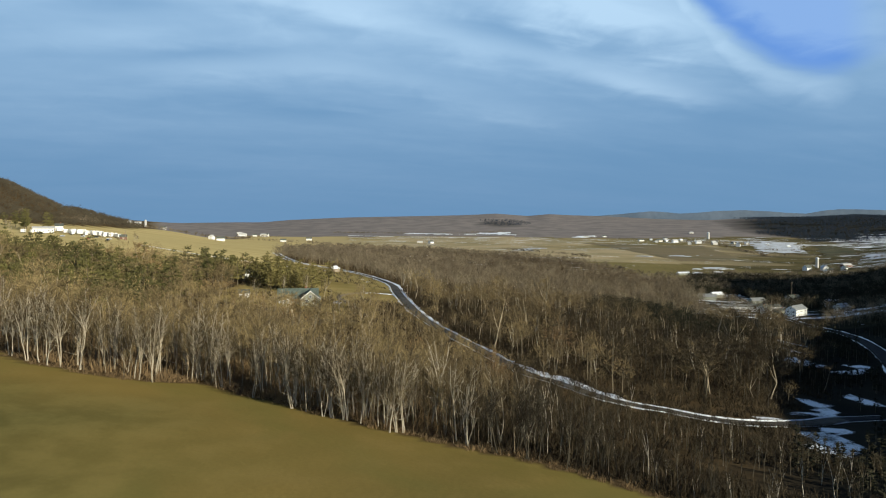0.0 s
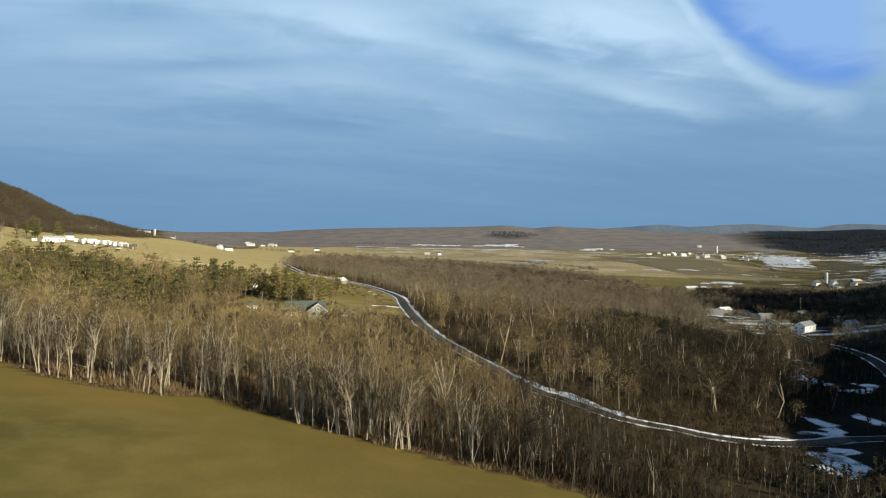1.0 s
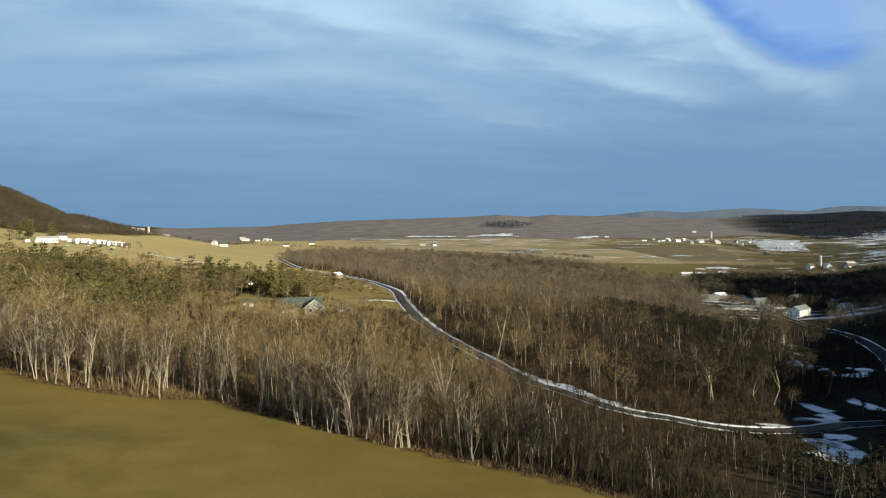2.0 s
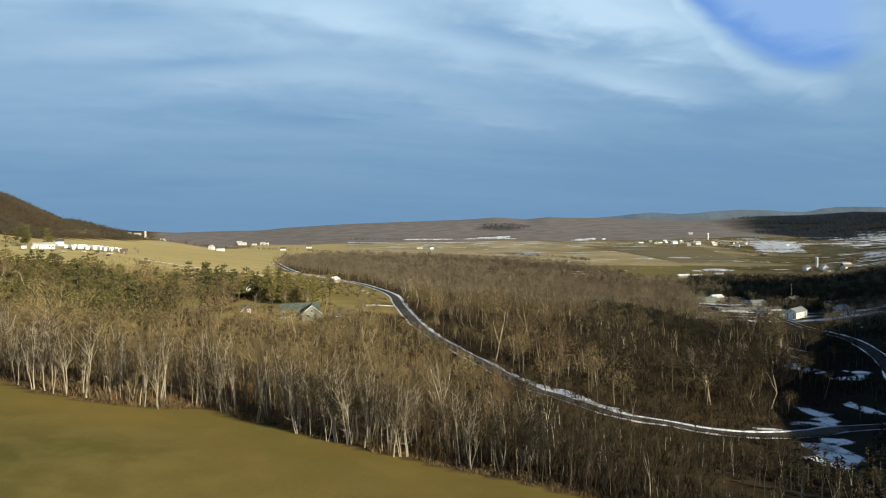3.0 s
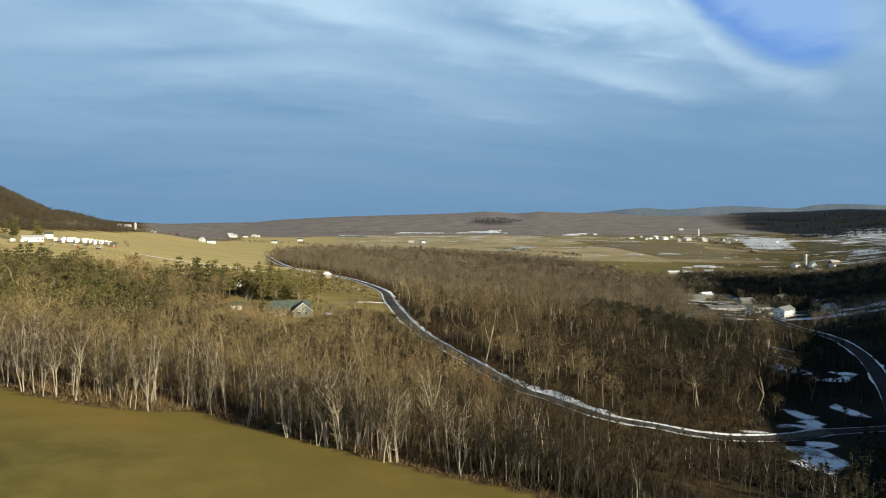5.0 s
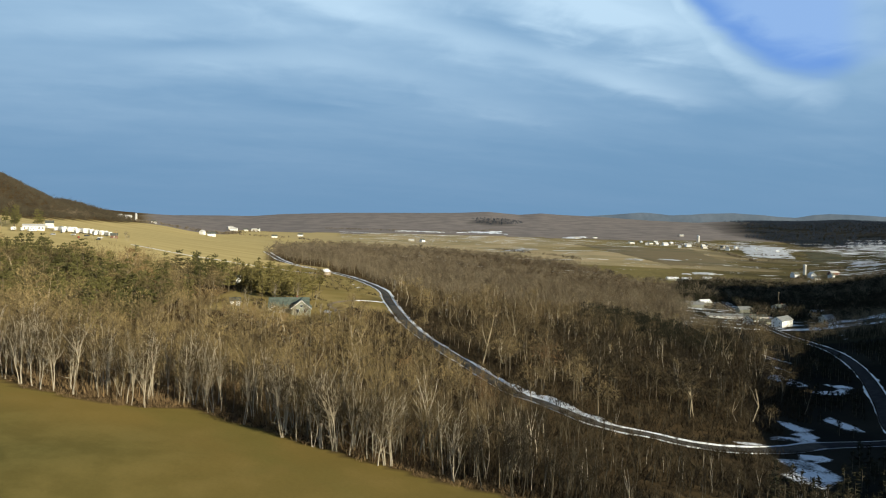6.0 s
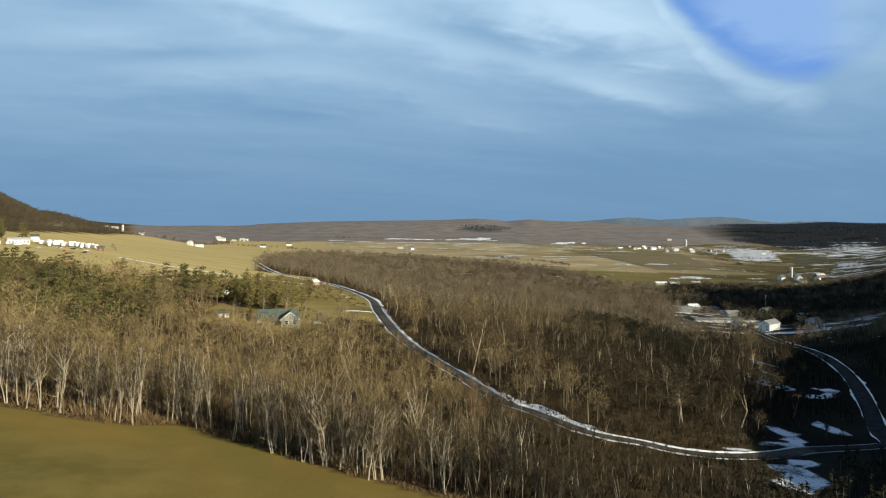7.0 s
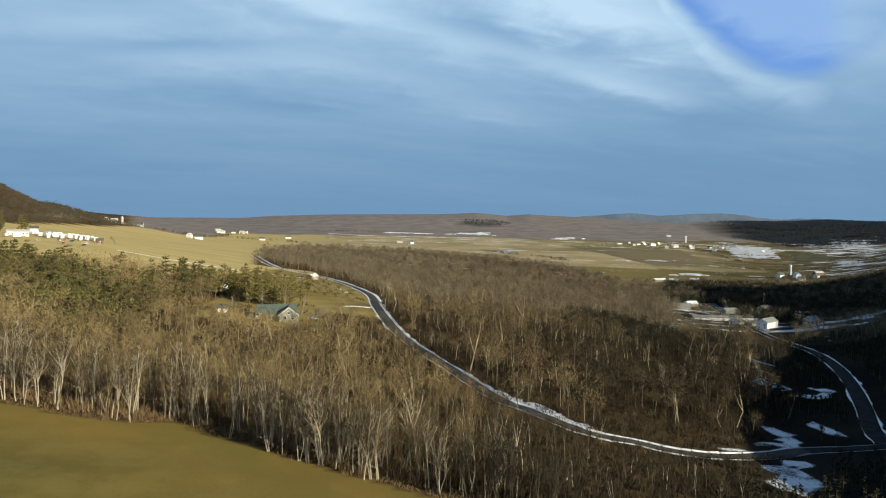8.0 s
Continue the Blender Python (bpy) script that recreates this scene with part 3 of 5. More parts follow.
snow_bank(SIDE_ROAD, 2.9, 1.1, 0.6, 0.4, "ploughed snow line beside the valley road")
snow_bank(SIDE_ROAD, -2.9, 3.1, 0.3, 0.5, "thin ploughed snow line on the valley road verge")


# ---------------------------------------------------------------- buildings and things
def part(name, me, parent, label=""):
    ob = new(name, me)
    ob.parent = parent
    return tagged(ob, label)


def finish(name, bm, mat, bevel=0.0):
    if bevel:
        bmesh.ops.bevel(bm, geom=bm.edges[:], offset=bevel, segments=2, affect="EDGES")
    bmesh.ops.recalc_face_normals(bm, faces=bm.faces)
    me = bpy.data.meshes.new(name)
    bm.to_mesh(me)
    bm.free()
    me.materials.append(mat)
    return me


def box(bm, x0, x1, y0, y1, z0, z1):
    made = bmesh.ops.create_cube(bm, size=1.0)
    bmesh.ops.transform(bm, matrix=Matrix.Translation(((x0 + x1) / 2, (y0 + y1) / 2, (z0 + z1) / 2)) @ Matrix.Diagonal((x1 - x0, y1 - y0, z1 - z0, 1)), verts=made["verts"])


def drum(bm, x, y, z0, z1, r0, r1=None, sides=16, turn=None):
    made = bmesh.ops.create_cone(bm, cap_ends=True, segments=sides, radius1=r0, radius2=r0 if r1 is None else r1, depth=z1 - z0)
    m = Matrix.Translation((x, y, (z0 + z1) / 2))
    bmesh.ops.transform(bm, matrix=(turn @ m) if turn else m, verts=made["verts"])


def box_mesh(name, mat, dims, bevel=0.0):
    bm = bmesh.new()
    box(bm, *dims)
    return finish(name, bm, mat, bevel)


def gable_wall(w, d, h, rise, mat, base=-1.8):
    """Four walls with gables at both ends of x."""
    bm = bmesh.new()
    prof = [(-d / 2, base), (d / 2, base), (d / 2, h), (0, h + rise), (-d / 2, h)]
    a = [bm.verts.new((-w / 2, y, z)) for y, z in prof]
    b = [bm.verts.new((w / 2, y, z)) for y, z in prof]
    bm.faces.new(a[::-1])
    bm.faces.new(b)
    for i in range(5):
        j = (i + 1) % 5
        bm.faces.new((a[i], a[j], b[j], b[i]))
    return finish("wall", bm, mat)


def gable_roof(w, d, h, rise, mat, over=0.5, thick=0.22):
    bm = bmesh.new()
    for s in (-1, 1):
        slope = rise / (d / 2)
        y1, z1 = s * (d / 2 + over), h - slope * over
        pts = [(0, h + rise + 0.03), (y1, z1 + 0.03), (y1, z1 + 0.03 + thick), (0, h + rise + 0.03 + thick)]
        a = [bm.verts.new((-w / 2 - over, y, z)) for y, z in pts]
        b = [bm.verts.new((w / 2 + over, y, z)) for y, z in pts]
        bm.faces.new(a)
        bm.faces.new(b[::-1])
        for i in range(4):
            j = (i + 1) % 4
            bm.faces.new((a[i], b[i], b[j], a[j]))
    return finish("roof", bm, mat)


def rake_trim(w, d, h, rise, x, over=0.5):
    """White boards under the roof's edge at one gable."""
    bm = bmesh.new()
    slope = rise / (d / 2)
    for s in (-1, 1):
        pts = [(0, h + rise + 0.02), (s * (d / 2 + over), h - slope * over + 0.02), (s * (d / 2 + over), h - slope * over - 0.38), (0, h + rise - 0.38)]
        a = [bm.verts.new((x - 0.06, y, z)) for y, z in pts]
        b = [bm.verts.new((x + 0.06, y, z)) for y, z in pts]
        bm.faces.new(a)
        bm.faces.new(b[::-1])
        for i in range(4):
            j = (i + 1) % 4
            bm.faces.new((a[i], b[i], b[j], a[j]))
    return finish("trim", bm, M_TRIM)


def window_part(parent, m, w=1.1, h=1.4, shutters=None):
    """A window whose plane is local x, z, facing -y, placed by m."""
    bm = bmesh.new()
    t = 0.12
    for dims in ((-w / 2 - t, w / 2 + t, -0.08, 0.06, h / 2, h / 2 + t), (-w / 2 - t, w / 2 + t, -0.12, 0.06, -h / 2 - t, -h / 2),
                 (-w / 2 - t, -w / 2, -0.08, 0.06, -h / 2, h / 2), (w / 2, w / 2 + t, -0.08, 0.06, -h / 2, h / 2), (-w / 2, w / 2, -0.05, 0.03, -0.04, 0.04)):
        box(bm, *dims)
    frame_ob = part("window", finish("window", bm, M_TRIM), parent, "white framed window")
    frame_ob.matrix_basis = m
    part("pane", box_mesh("pane", M_GLASS, (-w / 2, w / 2, -0.025, 0.02, -h / 2, h / 2)), frame_ob)
    return frame_ob


def door_part(parent, m, w=1.0, h=2.05, mat=None, name="door"):
    bm = bmesh.new()
    box(bm, -w / 2 - 0.1, w / 2 + 0.1, -0.05, 0.05, 0, h + 0.1)
    ob = part(name, finish(name, bm, M_TRIM), parent)
    ob.matrix_basis = m
    leaf = bmesh.new()
    box(leaf, -w / 2, w / 2, -0.09, -0.04, 0.02, h)
    part("leaf", finish("leaf", leaf, mat or M_WOOD), ob)
    return ob


def house(name, label, x, y, rz, w, d, h, rise, wall, roof, category="house", group="", rows=1, bays=3, chimney=True, door=True, sink=0.0):
    """A gabled house: long side w along its x, gables at the ends of x, front towards -y."""
    root = new(name)
    root.matrix_basis = pose(x, y, z_at(x, y) - sink, 0, 0, rz)
    part("wall", gable_wall(w, d, h, rise, wall), root)
    part("roof", gable_roof(w, d, h, rise, roof), root)
    for s in (-1, 1):
        part("trim", rake_trim(w, d, h, rise, s * (w / 2 + 0.42)), root)
    for r in range(rows):
        z = 1.6 + r * 2.8
        for k in range(bays):
            px = (k + 0.5) / bays * w - w / 2
            for s in (-1, 1):
                if s < 0 and door and r == 0 and k == bays // 2:
                    door_part(root, pose(px, -d / 2, 0))
                    continue
                window_part(root, pose(px, s * d / 2, z, 0, 0, 0 if s < 0 else 180))
        for s in (-1, 1):
            for py in ((-d / 4, d / 4) if d > 6 else (0,)):
                window_part(root, pose(s * w / 2, py, z, 0, 0, 90 * s))
    if rise > 2.2:
        for s in (-1, 1):
            window_part(root, pose(s * w / 2, 0, h + rise * 0.35, 0, 0, 90 * s), 0.8, 1.0)
    if chimney:
        part("chimney", box_mesh("chimney", M_BRICK, (w * 0.2 - 0.4, w * 0.2 + 0.4, 0.3, 1.0, h + rise * 0.4, h + rise + 1.0), 0.03), root)
    return tagged(root, label, category, group)


def farmhouse():
    """The grey-green house with a gabled wing in the clearing."""
    x, y, rz = -75.5, 356, 10
    root = house("house", "grey-green house with white trimmed gable and grey shingle roof", x, y, rz, 20, 11, 3.2, 4.2, M_SAGE, M_GREENROOF, chimney=True, bays=4)
    w, d, h, rise = 9.0, 9.6, 3.2, 3.9
    turn = pose(6.4, -4.6, 0, 0, 0, 90)
    for me, nm in ((gable_wall(w, d, h, rise, M_SAGE), "wall"), (gable_roof(w, d, h, rise, M_GREENROOF), "roof"), (rake_trim(w, d, h, rise, -w / 2 - 0.42), "trim")):
        part(nm, me, root).matrix_basis = turn
    for px in (-1.9, 1.9):
        window_part(root, turn @ pose(-w / 2, px, 1.6, 0, 0, -90), 1.7, 1.7)
    window_part(root, turn @ pose(-w / 2, 0, 4.1, 0, 0, -90), 1.2, 1.2)
    porch = pose(-7.0, -6.0, 0, 0, 0, 90)
    part("porch_roof", gable_roof(3.6, 5.0, 2.7, 1.5, M_GREENROOF, 0.35), root).matrix_basis = porch
    part("trim", rake_trim(3.6, 5.0, 2.7, 1.5, -2.05, 0.35), root).matrix_basis = porch
    for py in (-2.2, 0, 2.2):
        part("post", box_mesh("post", M_TRIM, (-0.12, 0.12, -0.12, 0.12, -1.0, 2.7), 0.02), root, "white porch post").matrix_basis = porch @ pose(-1.6, py, 0)
    part("porch_floor", box_mesh("porch_floor", M_WOOD, (-1.9, 1.8, -2.6, 2.6, -1.0, 0.15), 0.03), root).matrix_basis = porch


def garage(x, y, rz):
    root = new("shed")
    root.matrix_basis = pose(x, y, z_at(x, y), 0, 0, rz)
    w, d, h, rise = 9.0, 7.0, 2.9, 2.0
    part("wall", gable_wall(w, d, h, rise, M_WOOD), root)
    part("roof", gable_roof(w, d, h, rise, M_SNOW), root, "roof whitened by snow")
    part("trim", rake_trim(w, d, h, rise, w / 2 + 0.42), root)
    for py in (-1.6, 1.6):
        door_part(root, pose(w / 2, py, 0, 0, 0, 90), 2.4, 2.2, M_WHITE, "garage_door")
    window_part(root, pose(0, -d / 2, 1.6), 1.0, 1.0)
    tagged(root, "small weathered wooden shed with snow covered roof beside the road", "shed")


def car(x, y, rz, paint, label, group="cars"):
    root = new("car")
    root.matrix_basis = pose(x, y, z_at(x, y) + 0.05, 0, 0, rz)
    bm = bmesh.new()
    prof = [(-2.2, 0.35), (2.2, 0.35), (2.25, 0.75), (1.9, 0.9), (1.1, 0.98), (0.5, 1.45), (-1.1, 1.5), (-1.75, 1.05), (-2.2, 0.95)]
    a = [bm.verts.new((px, -0.86, pz)) for px, pz in prof]
    b = [bm.verts.new((px, 0.86, pz)) for px, pz in prof]
    bm.faces.new(a)
    bm.faces.new(b[::-1])
    for i in range(len(prof)):
        j = (i + 1) % len(prof)
        bm.faces.new((a[i], b[i], b[j], a[j]))
    part("body", finish("body", bm, CAR_PAINT[paint], 0.06), root)
    for s in (-1, 1):
        bm = bmesh.new()
        pts = [(0.95, 1.0), (0.45, 1.4), (-1.05, 1.44), (-1.55, 1.06)]
        bm.faces.new([bm.verts.new((px, s * 0.868, pz)) for px, pz in pts])
        bmesh.ops.solidify(bm, geom=bm.faces[:], thickness=0.01)
        part("window", finish("window", bm, M_GLASS), root)
    for px, name, mat in ((2.2, "headlight", M_TRIM), (-2.2, "tail_light", CAR_PAINT["red"])):
        for s in (-0.6, 0.6):
            part(name, box_mesh(name, mat, (px - 0.04, px + 0.04, s - 0.18, s + 0.18, 0.65, 0.8), 0.02), root)
    for px in (-1.35, 1.35):
        for s in (-0.8, 0.8):
            wheel = bmesh.new()
            drum(wheel, 0, 0, -0.11, 0.11, 0.33, sides=18)
            ob = part("wheel", finish("wheel", wheel, M_TYRE, 0.02), root)
            ob.matrix_basis = pose(px, s, 0.33, 90)
            rim = bmesh.new()
            drum(rim, 0, 0, -0.115, 0.115, 0.19, sides=12)
            part("rim", finish("rim", rim, M_STEEL), ob)
    tagged(root, label, "car", group)


def camper(x, y, rz, length, tall, label):
    """A white travel trailer parked on the lot."""
    root = new("camper_trailer")
    root.matrix_basis = pose(x, y, z_at(x, y) + 0.1, 0, 0, rz)
    part("body", box_mesh("body", M_WHITE, (-length / 2, length / 2, -1.25, 1.25, 0.55, tall), 0.18), root)
    part("roof_vent", box_mesh("roof_vent", M_TRIM, (-0.4, 0.4, -0.3, 0.3, tall - 0.05, tall + 0.22), 0.05), root)
    for px in (-length * 0.3, length * 0.08):
        part("window", box_mesh("window", M_GLASS, (px - 0.5, px + 0.5, -1.275, -1.24, 1.5, 2.1), 0.01), root)
    part("door", box_mesh("door", M_TRIM, (length * 0.3 - 0.35, length * 0.3 + 0.35, -1.28, -1.24, 0.7, 2.5), 0.01), root)
    part("chassis", box_mesh("chassis", M_TYRE, (-length / 2 + 0.2, length / 2 + 1.0, -0.5, 0.5, 0.3, 0.55), 0.03), root)
    for s in (-1.1, 1.1):
        wheel = bmesh.new()
        drum(wheel, 0, 0, -0.12, 0.12, 0.38, sides=12)
        part("wheel", finish("wheel", wheel, M_TYRE), root).matrix_basis = pose(0, s, 0.3, 90)
    tagged(root, label, "trailer", "white campers on the hilltop lot")


def silo(x, y, tall, r, label):
    root = new("silo")
    root.matrix_basis = pose(x, y, z_at(x, y) - 0.5)
    bm = bmesh.new()
    drum(bm, 0, 0, 0, tall, r, sides=24)
    part("shaft", finish("shaft", bm, M_CONC), root)
    for k in range(5):
        hoop = bmesh.new()
        z = tall * (k + 0.7) / 5.6
        drum(hoop, 0, 0, z, z + 0.18, r + 0.06, sides=24)
        part("hoop", finish("hoop", hoop, M_STEEL), root)
    bm = bmesh.new()
    bmesh.ops.create_uvsphere(bm, u_segments=20, v_segments=10, radius=r + 0.1)
    bmesh.ops.bisect_plane(bm, geom=bm.verts[:] + bm.edges[:] + bm.faces[:], plane_co=(0, 0, 0), plane_no=(0, 0, -1), clear_outer=True)
    bmesh.ops.translate(bm, verts=bm.verts, vec=(0, 0, tall))
    part("dome", finish("dome", bm, M_STEEL), root, "metal dome")
    tagged(root, label, "silo")


def utility_pole(x, y, tall, rz, label):
    root = new("utility_pole")
    root.matrix_basis = pose(x, y, z_at(x, y) - 0.3, 0, 0, rz)
    bm = bmesh.new()
    drum(bm, 0, 0, 0, tall, 0.17, 0.11, 10)
    part("pole", finish("pole", bm, M_WOOD), root)
    part("crossarm", box_mesh("crossarm", M_WOOD, (-1.2, 1.2, -0.07, 0.07, tall - 0.9, tall - 0.72), 0.01), root)
    for px in (-1.05, -0.45, 0.45, 1.05):
        bm = bmesh.new()
        drum(bm, px, 0, tall - 0.72, tall - 0.5, 0.06, 0.04, 8)
        part("insulator", finish("insulator", bm, M_CONC), root)
    tagged(root, label, "utility pole", "utility poles")


farmhouse()
garage(-98.5, 614, 62)
car(-57, 366, 35, "silver", "silver car parked on the lawn beside the house")
car(-52, 372, 20, "dark", "dark car parked at the drive's end")
ribbon("farm_lane", curve_through([(-96, 622), (-125, 604), (-160, 592), (-215, 590), (-265, 600)]), (-1.4, 1.4), 0.15, M_SNOW, "snow covered farm lane crossing the dry field", "lane")
house("house", "small white house half hidden by evergreens", -128, 436, -20, 9, 7, 3.0, 2.2, M_WHITE, M_ROOF)
house("shed", "small white shed among the trees", -104, 357, 15, 5, 3.5, 2.4, 1.3, M_WHITE, M_ROOF, "shed", bays=1, chimney=False)

# the lot of campers on the hilltop
house("lodge", "long white building beside the camper lot", -364, 624, 30, 17, 7, 3.6, 1.5, M_WHITE, M_ROOF2, "building", bays=6, chimney=False)
house("house", "small red-brown wooden cabin beside the camper lot", -306, 655, 30, 6, 5, 2.8, 1.8, M_RED, M_ROOF, rows=1, bays=1)
house("house", "tall narrow white house behind the camper lot", -381, 680, 30, 7, 7, 5.0, 2.2, M_WHITE, M_ROOF, rows=1, bays=2)
lot = random.Random(3)
for k in range(13):
    f = k / 12
    x, y = -354 + 33 * f + lot.uniform(-0.4, 0.4), 643 + 28 * f + lot.uniform(-2.5, 2.5)
    camper(x, y, 117 + lot.uniform(-25, 25), lot.choice((8.5, 10.0, 11.5)), lot.uniform(3.5, 4.2), "white travel trailer parked in a row on the lot")
for k in range(11):
    x, y = -362 + 34 * k / 10 + lot.uniform(-0.5, 0.5), 668 + 28 * k / 10 + lot.uniform(-3, 3)
    camper(x, y, 117 + lot.uniform(-25, 25), lot.choice((8.5, 10.0)), lot.uniform(3.5, 4.2), "white motor home in the back row of the lot")
for x, y in ((-364, 594), (-359, 598), (-352, 601), (-334, 640), (-322, 650), (-372, 665), (-340, 628)):
    camper(x, y, 117 + lot.uniform(-60, 60), 7.0, 3.2, "white travel trailer standing apart by the hilltop lot")
for x, y, c in ((-322, 612, "white"), (-315, 622, "dark"), (-306, 590, "red"), (-328, 590, "silver"), (-292, 596, "dark"), (-301, 618, "white")):
    car(x, y, lot.uniform(0, 360), c, c + " car parked below the campers", "cars at the lot")
utility_pole(-284, 613, 11, 30, "bare wooden utility pole in the dry field")

LOT_TREES = ((-388, 610, 0.7), (-380, 600, 0.6), (-301, 604, 0.5), (-296, 610, 0.45), (-309, 600, 0.5), (-318, 606, 0.4), (-334, 602, 0.4), (-288, 640, 0.55), (-283, 633, 0.5),
             (-396, 600, 0.8), (-404, 612, 0.9), (-410, 625, 0.9), (-352, 585, 0.4), (-367, 583, 0.5), (-300, 580, 0.35))

# farms on the far hills
FARMS = [
    (-766, 1720, 20, 16, 10, 6, 4, M_WHITE, M_ROOF2), (-790, 1728, 80, 10, 8, 5, 3, M_CREAM, M_ROOF2), (-713, 1748, 10, 12, 9, 5, 3, M_WHITE, M_ROOF),
    (-520, 1600, 25, 18, 10, 6, 4, M_WHITE, M_ROOF), (-545, 1612, 80, 14, 9, 7, 4, M_WHITE, M_ROOF2),
    (-735, 2515, 5, 26, 12, 7, 4, M_WHITE, M_ROOF2), (-712, 2590, 15, 16, 10, 6, 4, M_WHITE, M_ROOF), (-760, 2600, 70, 18, 10, 7, 4, M_WHITE, M_ROOF2), (-682, 2600, 0, 18, 9, 9, 3, M_CREAM, M_ROOF2), (-800, 2690, 40, 22, 14, 8, 5, M_CREAM, M_ROOF2), (-690, 2650, 0, 30, 14, 8, 4, M_WHITE, M_ROOF),
    (-462, 1980, 15, 16, 10, 5, 4, M_WHITE, M_ROOF), (-440, 2250, 10, 18, 10, 6, 4, M_WHITE, M_ROOF),
    (-39, 2215, 50, 16, 11, 6, 4, M_WHITE, M_ROOF), (-75, 2230, 0, 18, 9, 4, 3, M_CREAM, M_ROOF2),
    (803, 2370, 20, 20, 11, 6, 4, M_WHITE, M_ROOF2), (815, 2262, 70, 14, 11, 7, 4, M_WHITE, M_ROOF), (870, 2330, 0, 16, 12, 6, 5, M_WHITE, M_ROOF2), (760, 2400, 35, 22, 10, 5, 4, M_CREAM, M_ROOF), (700, 2420, 10, 18, 10, 5, 4, M_WHITE, M_ROOF), (735, 2360, 80, 14, 9, 5, 3, M_WHITE, M_ROOF2),
    (961, 2228, 60, 16, 12, 8, 5, M_WHITE, M_ROOF), (905, 2280, 15, 18, 10, 5, 3, M_CREAM, M_ROOF2), (560, 2680, 0, 17, 10, 4, 3, M_CREAM, M_ROOF2), (640, 2720, 10, 15, 10, 4, 3, M_WHITE, M_ROOF), (1050, 2900, 0, 18, 12, 5, 3, M_CREAM, M_ROOF2),
    (723, 1357, 30, 16, 10, 6, 5, M_WHITE, M_ROOF), (748, 1340, 80, 18, 10, 6, 5, M_WHITE, M_ROOF2), (722, 1278, 10, 14, 9, 5, 3, M_WHITE, M_ROOF), (661, 1191, 60, 12, 8, 4, 3, M_CREAM, M_ROOF2), (775, 1320, 45, 14, 9, 5, 4, M_WHITE, M_ROOF),
    (820, 1390, 20, 22, 10, 5, 3, M_RED, M_ROOF2),
]
for x, y, rz, w, d, h, rise, wall, roof in FARMS:
    tone = {M_WHITE: "white", M_CREAM: "cream", M_RED: "red"}[wall]
    house("farmhouse" if w < 19 else "barn", tone + (" farmhouse" if w < 19 else " long barn") + (" with pale roof on the far hillside" if roof is M_ROOF2 else " with dark roof on the far hillside"),
          x, y, rz, w, d, h, rise, wall, roof, "house" if w < 19 else "barn", "far farm buildings", bays=3, chimney=False)
spread = random.Random(11)
for k in range(14):
    f = (k + spread.random()) / 14
    pale = spread.random() < 0.7
    house("farmhouse", ("white" if pale else "cream") + " small house in the far settlement", 740 + 420 * f, 2440 - 130 * f + spread.gauss(0, 45), spread.uniform(0, 180), spread.uniform(9, 15), 8, spread.uniform(3.5, 5.5), 3, M_WHITE if pale else M_CREAM,
          spread.choice((M_ROOF, M_ROOF2, M_SNOW)), "house", "far farm buildings", bays=2, chimney=False)
silo(1003, 2590, 22, 5.0, "tall pale silo on the far farm")
silo(778, 1422, 20, 3.0, "white silo beside the valley barns")
silo(-745, 1716, 16, 3.0, "white silo beside the hilltop farm")

# the village in the valley
TOWN = [
    (301, 640, 38, 9, 11, 4.6, 3.6, M_WHITE, M_ROOF, "white gabled house with grey roof in the village"),
    (322, 622, 40, 23, 10, 6.4, 3.2, M_WHITE, M_ROOF3, "large white hall with grey roof in the village"),
    (392, 764, 20, 14, 10, 8.0, 3.0, M_CREAM, M_ROOF, "tall narrow building behind the village hall"),
    (298, 690, -8, 34, 8, 3.0, 1.6, M_WHITE, M_ROOF3, "long low white shed with grey roof"),
    (330, 700, -5, 30, 9, 3.4, 1.8, M_CREAM, M_ROOF, "long low cream building with dark roof"),
    (318, 646, 12, 20, 9, 3.2, 1.8, M_SAGE, M_ROOF, "low grey building with dark roof beside the hall"),
    # The next two have snowy roofs, with shade put in as grey.
    (355, 772, 10, 16, 9, 4.0, 3.0, M_SAGE, M_ROOF3, "grey house, its snowy roof toned grey for shade"),
    (310, 800, -10, 18, 9, 4.0, 3.0, M_SAGE, M_ROOF3, "grey-green house, its snowy roof toned grey for shade"),
    (335, 836, 15, 14, 9, 4.0, 3.0, M_SAGE, M_SNOW, "grey house by the dark wood"),
    (383, 655, 30, 14, 9, 4.0, 3.0, M_CREAM, M_ROOF2, "cream house among bare village trees"),
    (410, 720, 10, 14, 9, 4.0, 3.0, M_WHITE, M_SNOW, "white house with snowy roof at the village edge"),
    (415, 1180, 5, 20, 9, 3.6, 2.2, M_SAGE, M_SNOW, "grey building with snowy roof beside the dark wood"),
    (440, 1180, -10, 16, 9, 4.0, 2.5, M_CREAM, M_SNOW, "cream building with snow on its roof"),
    (490, 1215, 10, 16, 9, 4.0, 2.5, M_SAGE, M_SNOW, "grey farm building with snow on its roof"),
]
for x, y, rz, w, d, h, rise, wall, roof, label in TOWN:
    house("house", label, x, y, rz, w, d, h, rise, wall, roof, group="village houses", rows=2 if h > 5 else 1, chimney=roof is M_ROOF)
utility_pole(388, 760, 26, 20, "tall thin mast behind the village hall")
utility_pole(-22, 420, 10, 70, "wooden utility pole beside the country road")
for k, (x, y, c) in enumerate(((330, 640, "white"), (336, 646, "dark"), (322, 655, "silver"), (312, 664, "red"), (285, 655, "white"))):
    car(x, y, 40 * k, c, c + " car parked in the village", "cars in the village")


def dead_stump(x, y):
    """A pale broken trunk at the field edge."""
    bm = bmesh.new()
